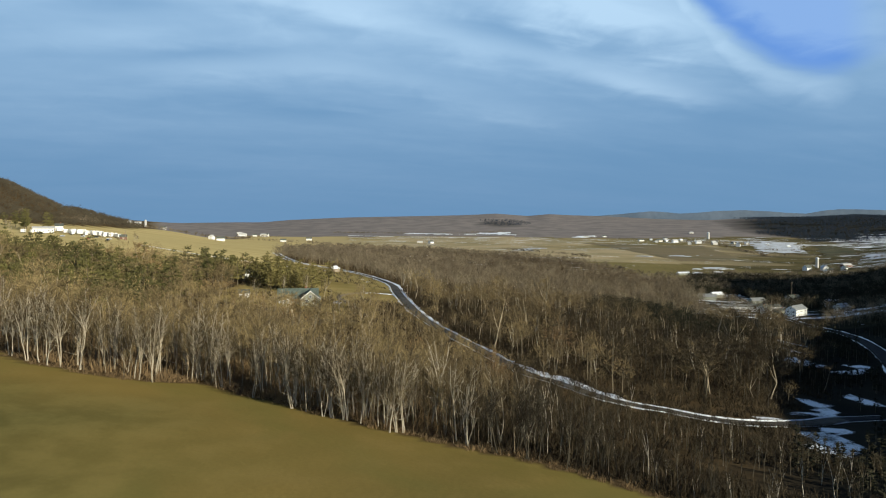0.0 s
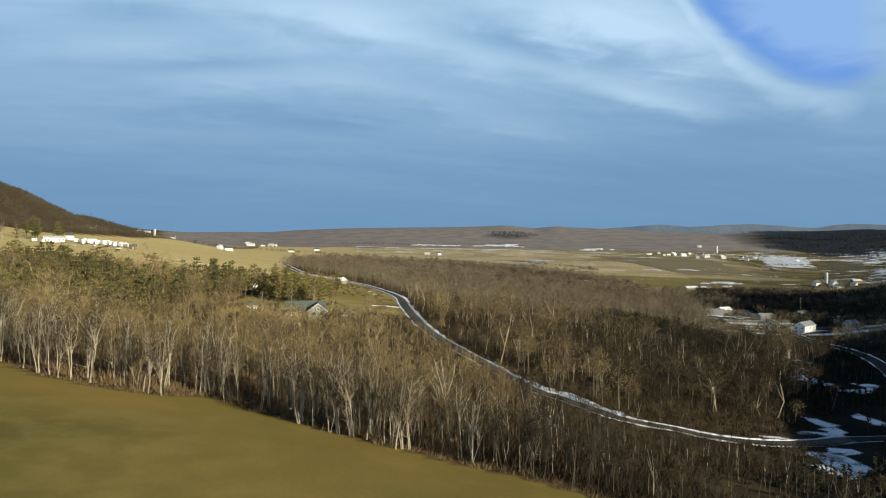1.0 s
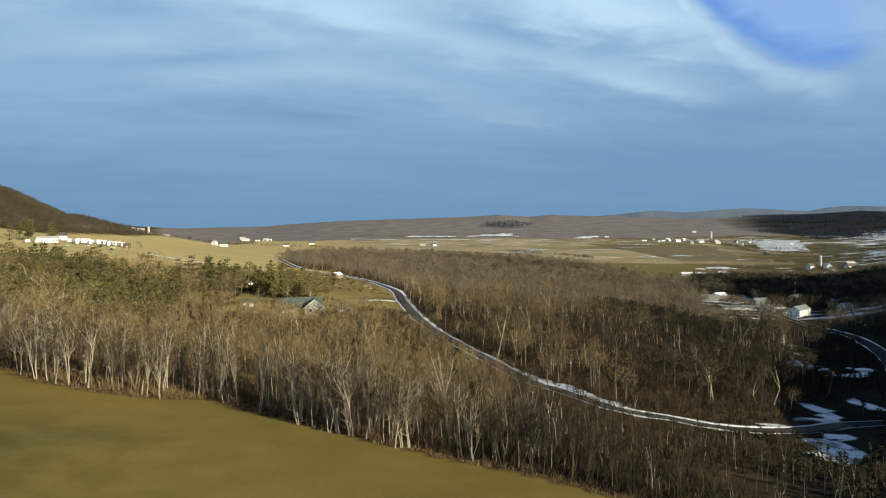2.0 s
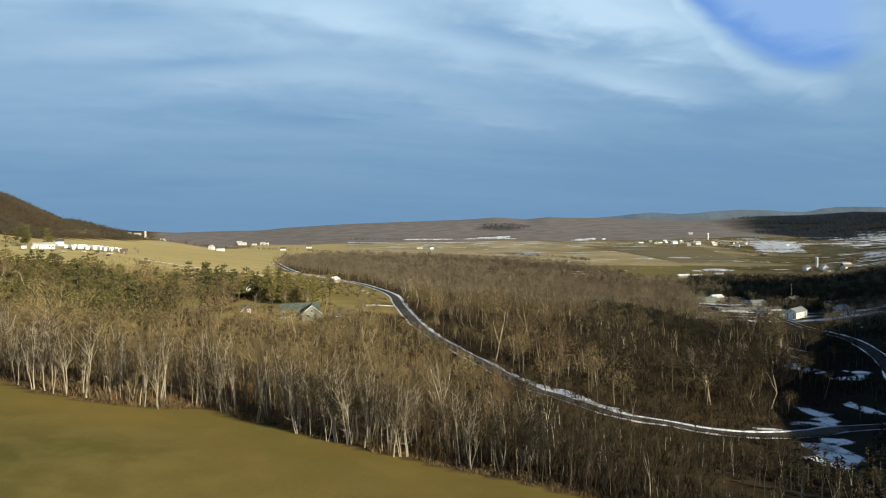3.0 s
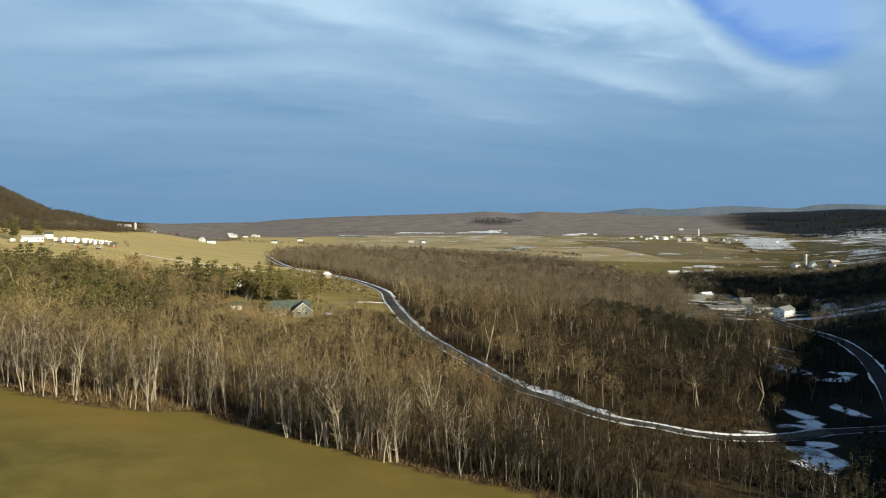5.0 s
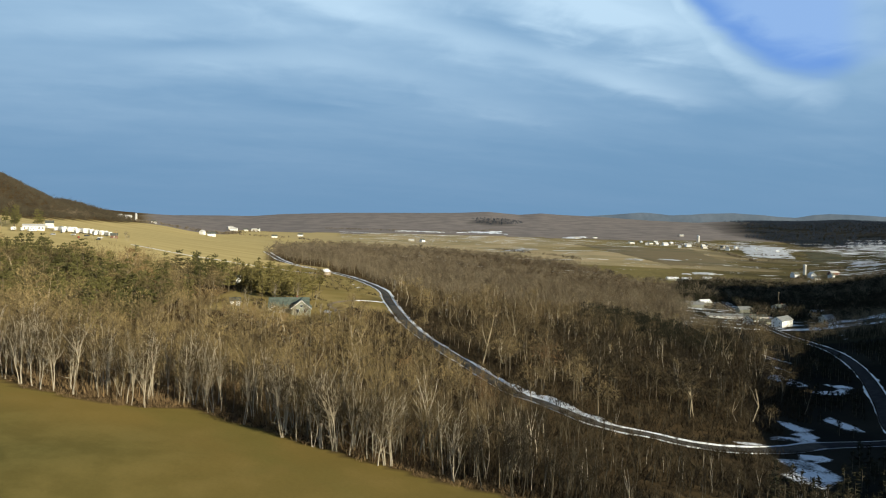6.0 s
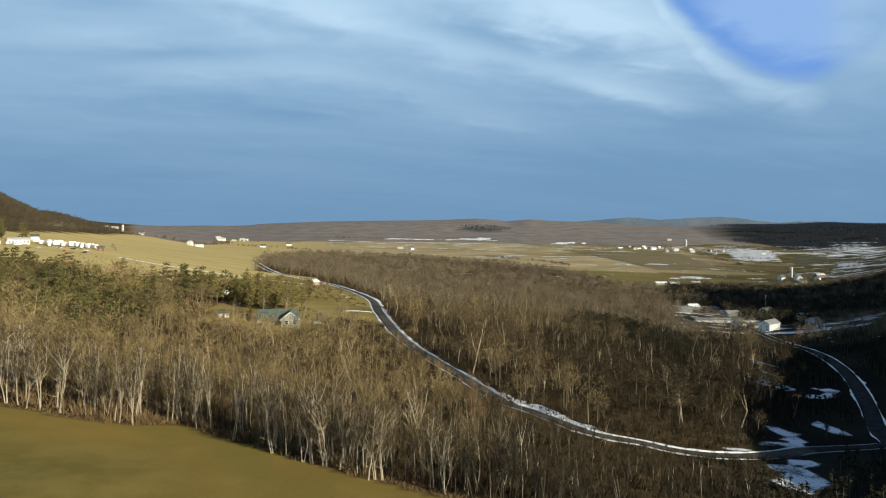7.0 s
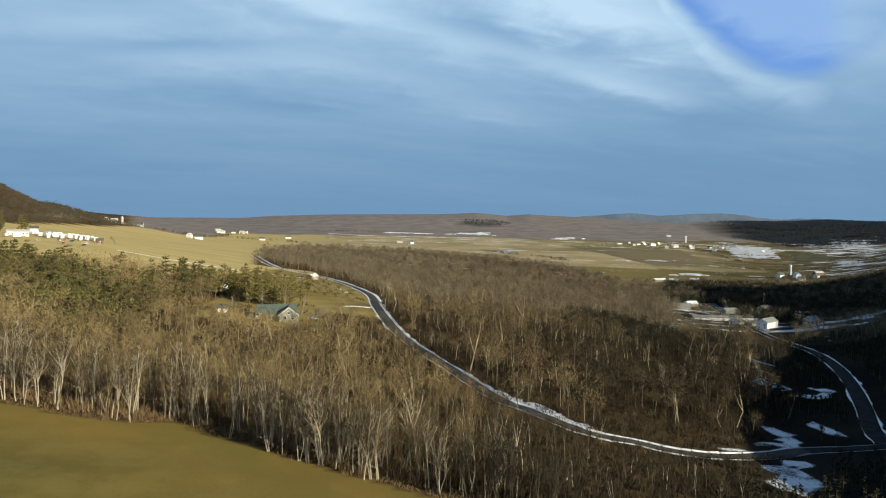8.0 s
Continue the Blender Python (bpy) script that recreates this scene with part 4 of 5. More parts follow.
    drum(bm, 0, 0, -0.3, 3.4, 0.24, 0.17, 9)
    top = [v for v in bm.verts if v.co.z > 3]
    jag = random.Random(5)
    for v in top:
        v.co.z += jag.uniform(-0.5, 0.4)
    ob = new("dead_trunk", finish("dead_trunk", bm, M_BARK))
    ob.matrix_basis = pose(x, y, z_at(x, y), 2, 3)
    tagged(ob, "broken pale dead trunk standing at the field edge", "dead tree")


dead_stump(15.7, 135.5)


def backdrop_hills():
    """Far hills behind the last ridge, blue because haze is put into their colour."""
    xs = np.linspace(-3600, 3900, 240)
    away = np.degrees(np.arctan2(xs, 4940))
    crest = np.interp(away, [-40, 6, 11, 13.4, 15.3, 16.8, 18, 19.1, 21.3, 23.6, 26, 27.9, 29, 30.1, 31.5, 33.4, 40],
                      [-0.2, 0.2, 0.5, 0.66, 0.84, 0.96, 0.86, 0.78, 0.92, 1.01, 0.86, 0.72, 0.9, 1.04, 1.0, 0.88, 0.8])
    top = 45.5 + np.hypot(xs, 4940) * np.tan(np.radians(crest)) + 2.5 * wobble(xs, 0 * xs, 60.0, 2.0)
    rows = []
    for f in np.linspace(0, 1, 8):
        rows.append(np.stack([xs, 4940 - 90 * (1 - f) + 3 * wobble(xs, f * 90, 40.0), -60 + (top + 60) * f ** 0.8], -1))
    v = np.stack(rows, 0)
    tagged(new("backdrop", mesh_from("backdrop", v.reshape(-1, 3), grid_faces(8, len(xs)), [M_HAZEHILL], smooth=True)), "wooded hills on the horizon with blue haze in their colour", "hills", kind="structure")


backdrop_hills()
for line, wide, seed in (([(-380, 2845), (-165, 2740), (62, 2737), (246, 2720)], 26, 0.7), ([(180, 1545), (236, 1527), (320, 1560), (406, 1594)], 9, 1.9), ([(425, 1170), (470, 1190), (530, 1233), (580, 1250)], 12, 2.8),
                         ([(330, 1900), (470, 1935), (620, 1950)], 10, 0.2), ([(520, 2250), (640, 2235), (780, 2190)], 14, 1.2), ([(840, 2550), (960, 2500), (1120, 2480)], 22, 2.2)):
    snow_bank(curve_through(line, 12.0), 0.5, seed, wide * 0.45, wide * 0.4, "thin drift of old snow along a far field edge")


def field_patch(name, corners, mat, ragged, seed, label, lift=1.2, cells=(60, 36)):
    """A far field draped on the land between four plan corners, with a broken edge."""
    a, b, c, d = (np.array(p, float) for p in corners)
    u, v = np.meshgrid(np.linspace(0, 1, cells[0]), np.linspace(0, 1, cells[1]))
    p = ((a[:, None, None] * (1 - u) + b[:, None, None] * u) * (1 - v) + (d[:, None, None] * (1 - u) + c[:, None, None] * u) * v)
    x, y = p[0].ravel(), p[1].ravel()
    faces = grid_faces(cells[1], cells[0])
    edge = np.minimum(np.minimum(u, 1 - u), np.minimum(v, 1 - v) * 0.8).ravel()
    edge = edge - ragged * (0.45 + 0.75 * wobble(x, y * 1.6, 24.0, seed) + 0.35 * wobble(x, y, 9.0, seed + 1))
    inside = edge > -0.012
    faces = faces[inside[faces].all(1)]
    me = mesh_from(name, np.stack([x, y, height(x, y) - 0.4 + (lift + 0.4) * np.clip(edge / 0.06, 0, 1)], -1), faces, [mat], smooth=True)
    tagged(new(name, me), label, "field", kind="structure")


field_patch("snow_field", [(880, 1900), (1075, 1990), (1320, 2560), (1120, 2560)], M_OLDSNOW, 0.12, 0.3, "thin grey-white snow lying on a far field")
field_patch("grass_field", [(955, 1720), (1150, 1890), (1400, 2320), (1300, 2400)], M_OLIVE, 0.10, 1.3, "dull olive brown grass on a far knoll")
field_patch("grass_field", [(520, 1470), (728, 1585), (850, 2200), (450, 2330)], M_TANFIELD, 0.06, 2.3, "tan and olive sloping far field with faint crop rows")
field_patch("snow_field", [(890, 1470), (1010, 1420), (1190, 1890), (1160, 1880)], M_OLDSNOW, 0.25, 3.1, "patchy snow beside the valley farm")
field_patch("snow_field", [(1440, 2440), (1640, 2420), (1960, 2900), (1720, 2860)], M_OLDSNOW, 0.3, 4.1, "long streak of snow before the dark hill")
field_patch("snow_field", [(135, 2880), (310, 2870), (300, 3080), (147, 3090)], M_SNOW, 0.3, 6.2, "snow lying along the crest of the far field", 2.5)
field_patch("snow_field", [(-200, 2960), (140, 2900), (140, 2950), (-190, 3010)], M_SNOW, 0.3, 7.2, "thin snow line along the far field crest", 2.5)
field_patch("snow_field", [(500, 2640), (625, 2680), (614, 2800), (510, 2760)], M_SNOW, 0.3, 8.2, "bright snow strip before the far hills", 2.5)
field_patch("snow_field", [(415, 1560), (700, 1720), (690, 1760), (430, 1610)], M_OLDSNOW, 0.5, 9.2, "thin snow in the furrows of the sloping field", 1.6)
field_patch("snow_field", [(450, 1285), (575, 1345), (585, 1395), (450, 1330)], M_OLDSNOW, 0.5, 10.2, "strip of snow behind the dark wood", 1.6)
field_patch("snow_field", [(170, 1760), (260, 1790), (310, 1990), (190, 1960)], M_OLDSNOW, 0.45, 5.2, "broken snow in the brush below the far field")

# ---------------------------------------------------------------- trees
class Shape:
    """Gathers triangles with a material number each."""

    def __init__(self):
        self.v, self.f, self.m = [], [], []

    def tube(self, path, radii, sides, mat, point=False):
        base, rings = len(self.v), []
        for k, (p, r) in enumerate(zip(path, radii)):
            d = (path[min(k + 1, len(path) - 1)] - path[max(k - 1, 0)]).normalized()
            a = d.orthogonal().normalized()
            b = d.cross(a)
            if point and k == len(path) - 1:
                rings.append([len(self.v)] * sides)
                self.v.append(tuple(p))
                continue
            rings.append(list(range(len(self.v), len(self.v) + sides)))
            for s in range(sides):
                t = 2 * math.pi * s / sides
                self.v.append(tuple(p + (a * math.cos(t) + b * math.sin(t)) * r))
        for r0, r1 in zip(rings, rings[1:]):
            for s in range(sides):
                e = (s + 1) % sides
                self.f.append((r0[s], r0[e], r1[e]))
                self.m.append(mat)
                if r1[s] != r1[e]:
                    self.f.append((r0[s], r1[e], r1[s]))
                    self.m.append(mat)

    def blade(self, p, d, length, width, mat, rng):
        a = d.orthogonal().normalized()
        a.rotate(Matrix.Rotation(rng.uniform(0, 6.28), 3, d))
        i = len(self.v)
        self.v += [tuple(p - a * width / 2), tuple(p + a * width / 2), tuple(p + d * length)]
        self.f.append((i, i + 1, i + 2))
        self.m.append(mat)

    def arrays(self):
        return np.array(self.v, np.float32), np.array(self.f, np.int32), np.array(self.m, np.int32)


def bent(p, d, length, steps, rng, wander, lift):
    """A limb's line: it wanders and bends upwards."""
    path = [p.copy()]
    for _ in range(steps):
        d = (d + Vector((rng.gauss(0, wander), rng.gauss(0, wander), rng.gauss(0, wander * 0.5) + lift))).normalized()
        path.append(path[-1] + d * (length / steps))
    return path


def bare_tree(rng, tall, detail, lean=0.05, stems=1, fine=1):
    """A leafless hardwood. detail 2: near, 1: within the wood, 0: far off."""
    trunk, crown = Shape(), Shape()
    sides = (3, 4, 6)[detail]

    def twigs(path, d2, many, low=0.2):
        for _ in range(many * fine):
            q = rng.uniform(low, 1.0) * (len(path) - 1)
            j = min(int(q), len(path) - 2)
            p4 = path[j].lerp(path[j + 1], q - j)
            side = 0.62 if detail else 0.95
            d4 = (d2 + Vector((rng.gauss(0, side), rng.gauss(0, side), rng.gauss(0.2, 0.4)))).normalized()
            if detail == 2:
                ln4 = rng.uniform(0.8, 1.9)
                crown.tube([p4, p4 + d4 * ln4], [0.02, 0.0], 3, 0, point=True)
                d5 = (d4 + Vector((rng.gauss(0, 0.5), rng.gauss(0, 0.5), rng.gauss(0.1, 0.3)))).normalized()
                crown.blade(p4 + d4 * ln4 * rng.uniform(0.2, 0.7), d5, rng.uniform(0.6, 1.2), 0.035, 0, rng)
            else:
                crown.blade(p4, d4, rng.uniform(1.1, 2.7) * (1.2 if not detail else 1), (0.40, 0.15)[detail] / fine, 0, rng)

    for stem in range(stems):
        d = Vector((rng.gauss(0, lean) + (rng.choice((-1, 1)) * rng.uniform(0.12, 0.3) if stem else 0), rng.gauss(0, lean) + (rng.uniform(-0.3, 0.3) if stem else 0), 1)).normalized()
        h = tall * (1 if not stem else rng.uniform(0.7, 0.95))
        r = (0.0085, 0.0085, 0.0076)[detail] * h + 0.025
        steps = (1, 3, 6)[detail]
        bole = h * rng.uniform(0.34, 0.52)
        line = bent(Vector((stem * 0.35, 0, -0.4)), d, bole, steps, rng, 0.045, 0.03)
        trunk.tube(line, [r * (1 - 0.35 * k / steps) * (1.4 if k == 0 else 1) for k in range(steps + 1)], sides, 0)
        for k in range((2, 3, rng.choice((2, 3, 3, 4)))[detail]):
            t = rng.uniform(0, 6.28)
            out = rng.uniform(0.08, 0.42) if k else 0.06
            d1 = Vector((math.cos(t) * out, math.sin(t) * out, 1)).normalized()
            ln = (h - bole) * (1.0 if not k else rng.uniform(0.65, 0.98))
            ls = (1, 3, 6)[detail]
            lead = bent(line[-1], d1, ln, ls, rng, 0.09, 0.04)
            trunk.tube(lead, [r * 0.62 * (1 - 0.9 * q / ls) + 0.008 for q in range(ls + 1)], (3, 3, 5)[detail], 0)
            twigs(lead, Vector((0, 0, 1)), (8, 6, 7)[detail], 0.45)
            for _ in range((3, 4, 6)[detail]):
                q = rng.uniform(0.05, 0.9) * ls
                j = min(int(q), ls - 1)
                p = lead[j].lerp(lead[j + 1], q - j)
                t = rng.uniform(0, 6.28)
                d2 = Vector((math.cos(t) * 0.8, math.sin(t) * 0.8, rng.uniform(0.35, 1.1))).normalized()
                ln2 = ln * rng.uniform(0.25, 0.5) * (1.15 - 0.7 * q / ls)
                ss = (1, 1, 3)[detail]
                limb = bent(p, d2, ln2, ss, rng, 0.14, 0.10)
                if detail:
                    (trunk if detail == 2 else crown).tube(limb, [0.055 * (1 - 0.75 * w / ss) for w in range(ss + 1)], 3, 0)
                twigs(limb, d2, (6, 7, 4)[detail])
                if detail == 2:
                    for _ in range(2):
                        j = rng.randrange(ss)
                        d3 = (d2 + Vector((rng.gauss(0, 0.6), rng.gauss(0, 0.6), rng.gauss(0.15, 0.3)))).normalized()
                        sub = bent(limb[j].lerp(limb[j + 1], 0.5), d3, ln2 * rng.uniform(0.35, 0.6), 2, rng, 0.12, 0.08)
                        crown.tube(sub, [0.03, 0.02, 0.008], 3, 0)
                        twigs(sub, d3, 3)
        if detail == 2:
            for _ in range(rng.choice((0, 1, 2))):
                p = line[rng.randrange(3, steps)]
                t = rng.uniform(0, 6.28)
                d2 = Vector((math.cos(t), math.sin(t), 0.35)).normalized()
                limb = bent(p, d2, rng.uniform(1.5, 3.5), 3, rng, 0.12, 0.10)
                trunk.tube(limb, [0.06, 0.045, 0.03, 0.012], 3, 0)
                twigs(limb, d2, 5)
    return trunk, crown


def evergreen(rng, tall, detail):
    """A ragged cedar or pine: trunk, and sprays that droop from short limbs."""
    trunk, crown = Shape(), Shape()
    trunk.tube([Vector((0, 0, -0.4)), Vector((0.1, 0, tall * 0.5)), Vector((0, 0.1, tall))], [0.018 * tall + 0.04, 0.012 * tall, 0.02], 5, 0)
    if detail == 2:
        wide = tall * rng.uniform(0.20, 0.27)
        tiers = 10
        for tier in range(tiers):
            f = 0.2 + 0.78 * (tier + rng.uniform(-0.4, 0.4)) / tiers
            for k in range(6 - tier // 3):
                if rng.random() < 0.2:
                    continue
                t = k * 6.28 / (6 - tier // 3) + tier * 1.1 + rng.gauss(0, 0.3)
                reach = wide * min(1.0, 0.5 + 1.5 * f) * (1.03 - f) ** 0.42 * rng.uniform(0.35, 1.3) + 0.4
                out = Vector((math.cos(t), math.sin(t), rng.uniform(-0.1, 0.4)))
                foot = Vector((0, 0, f * tall))
                trunk.tube([foot, foot + out * reach * 0.9], [0.06, 0.015], 3, 0)
                for _ in range(int(7 + 4.2 * reach)):
                    q = rng.uniform(0.25, 1.0)
                    p = foot + out * reach * q + Vector((rng.gauss(0, 0.36), rng.gauss(0, 0.36), rng.gauss(0, 0.22)))
                    d = Vector((out.x * 0.7 + rng.gauss(0, 0.5), out.y * 0.7 + rng.gauss(0, 0.5), rng.uniform(-0.25, 0.6))).normalized()
                    crown.blade(p, d, rng.uniform(0.7, 1.25), rng.uniform(0.38, 0.62), 0, rng)
        for _ in range(8):
            crown.blade(Vector((rng.gauss(0, 0.15), rng.gauss(0, 0.15), tall * rng.uniform(0.9, 0.97))), Vector((rng.gauss(0, 0.35), rng.gauss(0, 0.35), 1)).normalized(), rng.uniform(0.6, 1.1), 0.35, 0, rng)
        return trunk, crown
    wide = tall * rng.uniform(0.2, 0.3)
    n = (80, 300, 520)[detail]
    holes = [(rng.uniform(0.2, 0.9), rng.uniform(0, 6.28)) for _ in range(5)]
    for k in range(n):
        f = rng.uniform(0.12, 1.0) ** 0.9
        t = rng.uniform(0, 6.28)
        if any(abs(f - hf) < 0.08 and abs((t - ht + 3.14) % 6.28 - 3.14) < 0.7 for hf, ht in holes):
            continue
        bulge = wide * (1 - f) ** 0.6 * min(1.0, 0.35 + 2.2 * f) * (0.75 + 0.25 * math.sin(f * 31 + 2 * t) + rng.gauss(0, 0.12)) + 0.15
        r = bulge * math.sqrt(rng.uniform(0.25, 1.0))
        p = Vector((math.cos(t) * r, math.sin(t) * r, f * tall))
        d = Vector((math.cos(t), math.sin(t), rng.uniform(-0.5, 0.7))).normalized()
        s = rng.uniform(0.6, 1.2) * (0.075 * tall) ** 0.5 * (1.3, 1.1, 0.9)[detail]
        crown.blade(p - d * s * 0.4, d, s * 1.3, s * 0.55, 0, rng)
    return trunk, crown


def tree_thing(name, shapes, mats, label, category, group):
    root = new(name)
    for sub, s, mat in zip(("trunk", "crown"), shapes, mats):
        v, f, m = s.arrays()
        part(sub, mesh_from(sub, v, f, [mat]), root)
    return tagged(root, label, category, group)


def scattered(rng, x0, x1, y0, y1, gap, keep):
    """Jittered grid of places with keep(x, y)."""
    gx, gy = np.meshgrid(np.arange(x0, x1, gap), np.arange(y0, y1, gap))
    gx = gx + rng.uniform(-0.48, 0.48, gx.shape) * gap
    gy = gy + rng.uniform(-0.48, 0.48, gy.shape) * gap
    ok = keep(gx, gy)
    return gx[ok], gy[ok]


def growth(x, y):
    """Lower trees before the road and the house, to keep both in the camera's view; tall timber elsewhere."""
    near_road = np.where(y < 420, off_line(x, y, ROAD[::3]) / 75, 1.0)
    near_road = np.where((x > 20 + 0.0 * y) & (y > 215), 1.0, near_road)
    near_house = np.minimum(np.hypot((x + 70) / 60, (y - 330) / 120), 0.3 + np.hypot((x - 125) / 60, (y - 335) / 70))
    s = np.clip(np.minimum(near_road, near_house), 0, 1)
    return (0.58 + 0.42 * s * s * (3 - 2 * s)) * (1 + 0.15 * (y > 370) * (x < -115)) * np.where(y < 195, np.interp(x, [18, 45], [1.0, 0.6]), 1.0) * (0.93 + 0.26 * wobble(x, y, 10.0, 3.3))


def planted(name, templates, mats, xs, ys, rng, label, category, low=0.8, high=1.15, growing=True):
    """Many trees as one mesh of kind stuff."""
    zs = height(xs, ys)
    pick = rng.integers(0, len(templates), len(xs))
    turn, size = rng.uniform(0, 6.283, len(xs)), rng.uniform(low, high, len(xs)) * (growth(xs, ys) if growing else 1.0)
    # The last term darkens trees towards the right, as if less lit.
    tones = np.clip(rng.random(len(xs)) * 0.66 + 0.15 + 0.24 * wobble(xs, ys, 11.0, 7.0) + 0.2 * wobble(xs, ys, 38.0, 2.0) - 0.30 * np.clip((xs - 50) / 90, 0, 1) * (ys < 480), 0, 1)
    vs, fs, ms, ts, base = [], [], [], [], 0
    for k, (v, f, m) in enumerate(templates):
        w = np.nonzero(pick == k)[0]
        if not len(w):
            continue
        c, s = np.cos(turn[w])[:, None], np.sin(turn[w])[:, None]
        wide = size[w][:, None]
        px = (v[:, 0] * c - v[:, 1] * s) * wide + xs[w][:, None]
        py = (v[:, 0] * s + v[:, 1] * c) * wide + ys[w][:, None]
        pz = v[:, 2] * wide + zs[w][:, None]
        vs.append(np.stack([px, py, pz], -1).reshape(-1, 3))
        fs.append((f[None] + (np.arange(len(w)) * len(v))[:, None, None] + base).reshape(-1, 3))
        ms.append(np.tile(m, len(w)))
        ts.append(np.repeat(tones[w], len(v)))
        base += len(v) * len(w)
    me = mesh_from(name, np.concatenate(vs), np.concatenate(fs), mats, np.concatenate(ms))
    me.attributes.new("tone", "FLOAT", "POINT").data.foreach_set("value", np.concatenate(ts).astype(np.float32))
    return tagged(new(name, me), label, category, kind="stuff")


def merged(trunk, crown):
    v0, f0, m0 = trunk.arrays()
    v1, f1, m1 = crown.arrays()
    return np.concatenate([v0, v1]), np.concatenate([f0, f1 + len(v0)]), np.concatenate([m0, m1 + 1])


def in_view(x, y, extra=0.0):
    return (np.abs(x) < 0.70 * y + 35 + extra) & (y > -60)


def clear_of_roads(x, y, gap):
    return (off_line(x, y, ROAD) > gap) & (off_line(x, y, SIDE_ROAD) > gap) & (off_line(x, y, DRIVE) > gap * 0.7)


rng = random.Random(7)
gen = np.random.default_rng(7)

# trees of the wood's edge, each a thing of its own
NEAR = [tree_thing("bare_tree", bare_tree(rng, rng.uniform(14.5, 18.5), 2, 0.08, (2, 1, 2)[k % 3]), (M_PALE, M_TWIG),
                   ("tall leafless tree with pale bark at the field edge", "leafless forked tree with pale trunk at the field edge")[k % 3 != 1], "tree", "trees along the field edge") for k in range(9)]
dim = random.Random(70)
CORNER = [tree_thing("bare_tree", bare_tree(dim, dim.uniform(13.5, 17.5), 2, 0.08, (1, 2)[k % 2]), (M_SHADEBARK, M_SHADETWIG),
                     "leafless tree at the lower field corner, bark darkened for shade", "tree", "oaks at the field corner") for k in range(4)]
edge_line = curve_through([tuple(p) for p in FIELD_EDGE[1:15]], 1.0)
count = 0
for i, (ex, ey) in enumerate(edge_line):
    if not in_view(ex, ey, 10) or count > 270:
        continue
    for row in range(3):
        if rng.random() < 0.2:
            x = ex + rng.gauss(0.6, 0.5) + row * rng.uniform(2.0, 5.0) * 0.56
            y = ey + rng.gauss(1.2, 0.8) + row * rng.uniform(3.0, 9.0) * 0.83
            m = pose(x, y, z_at(x, y), 0, 0, rng.uniform(0, 360)) @ Matrix.Scale(rng.uniform(0.78, 1.08) * float(np.interp(x, [14, 34], [1.0, 0.45])), 4)
            k = rng.randrange(len(NEAR))
            copy = copy_thing(NEAR[k] if x < 14 + 5 * math.sin(i) else CORNER[k % 4], m)
            copy.matrix_basis = m
            count += 1
for i, ob in enumerate(NEAR):
    x = -84 + 8.5 * i
    y = float(np.interp(x, FIELD_EDGE[:, 0], FIELD_EDGE[:, 1])) + 5 + i % 3
    ob.matrix_basis = pose(x, y, z_at(x, y), 0, 0, 40 * i)
for i, ob in enumerate(CORNER):
    x, y = 19 + 4.5 * i, 128 + 1.5 * i
    ob.matrix_basis = pose(x, y, z_at(x, y), 0, 0, 40 * i) @ Matrix.Scale(0.75, 4)

for x, y, s in ((-92, 338, 0.7), (-87, 331, 0.62), (-83, 335, 0.6), (-78, 328, 0.68), (-73, 333, 0.6), (-68, 327, 0.66), (-63, 336, 0.62), (-57, 342, 0.7), (-54, 352, 0.5), (-97, 350, 0.75), (-66, 378, 0.8), (-88, 376, 0.85), (-76, 382, 0.8), (-45, 385, 0.6), (-50, 330, 0.6), (-44, 340, 0.55)):
    m = pose(x, y, z_at(x, y), 0, 0, rng.uniform(0, 360)) @ Matrix.Scale(s, 4)
    tagged(copy_thing(NEAR[rng.randrange(9)], m), "young leafless tree beside the grey-green house", group="trees round the house").matrix_basis = m

# the tall trees that stand out along the edge
for x, y, tall, stems, seed, label in (
        (2.6, 131.5, 16.5, 1, 21, "pale tree with a wide fan of limbs beside the field"),
        (-22.9, 138.9, 16.5, 3, 22, "bare tree with three pale stems at the field edge"),
        (-2.5, 142.1, 19.5, 1, 23, "tall pale tree forking high above the field edge"),
        (-16.6, 136.2, 13.5, 1, 24, "leaning pale bare tree at the field edge"),
        (5.9, 136.4, 12.0, 1, 25, "slender leaning bare tree beside the field"),
        (17.2, 139.0, 12.5, 1, 26, "slender bare tree beside a broken trunk"),
        (-57.3, 161.7, 20.0, 2, 27, "tall bare tree with two white stems at the field edge"),
        (-72.0, 162.3, 16.5, 3, 28, "clump of three pale bare stems at the field edge"),
        (-77.5, 158.6, 17.5, 2, 29, "straight pale twin stemmed tree at the field edge"),
        (-31.8, 147.7, 13.0, 1, 30, "small crooked bare tree at the field edge"),
        (-66.5, 159.8, 18.0, 2, 31, "tall slender pale tree among the edge trees")):
    own = random.Random(seed)
    ob = tree_thing("bare_tree", bare_tree(own, tall, 2, 0.09, stems), (M_PALE, M_TWIG), label, "tree", "trees along the field edge")
    ob.matrix_basis = pose(x, y, z_at(x, y), 0, 0, own.uniform(0, 360))

for x, y, size in LOT_TREES:
    m = pose(x, y, z_at(x, y), 0, 0, rng.uniform(0, 360)) @ Matrix.Scale(size, 4)
    tagged(copy_thing(NEAR[rng.randrange(9)], m), "small leafless tree beside the camper lot", group="trees at the lot").matrix_basis = m

# the wood behind
INNER = [merged(*bare_tree(rng, rng.uniform(12, 18), 1, 0.09)) for _ in range(11)]
INNER = [(v, f, np.where(m == 0, 2, m) if k % 6 == 0 else m) for k, (v, f, m) in enumerate(INNER)]


def round_tree(rng, tall):
    """A far leafless tree: trunk, a few limbs and a rounded haze of twigs."""
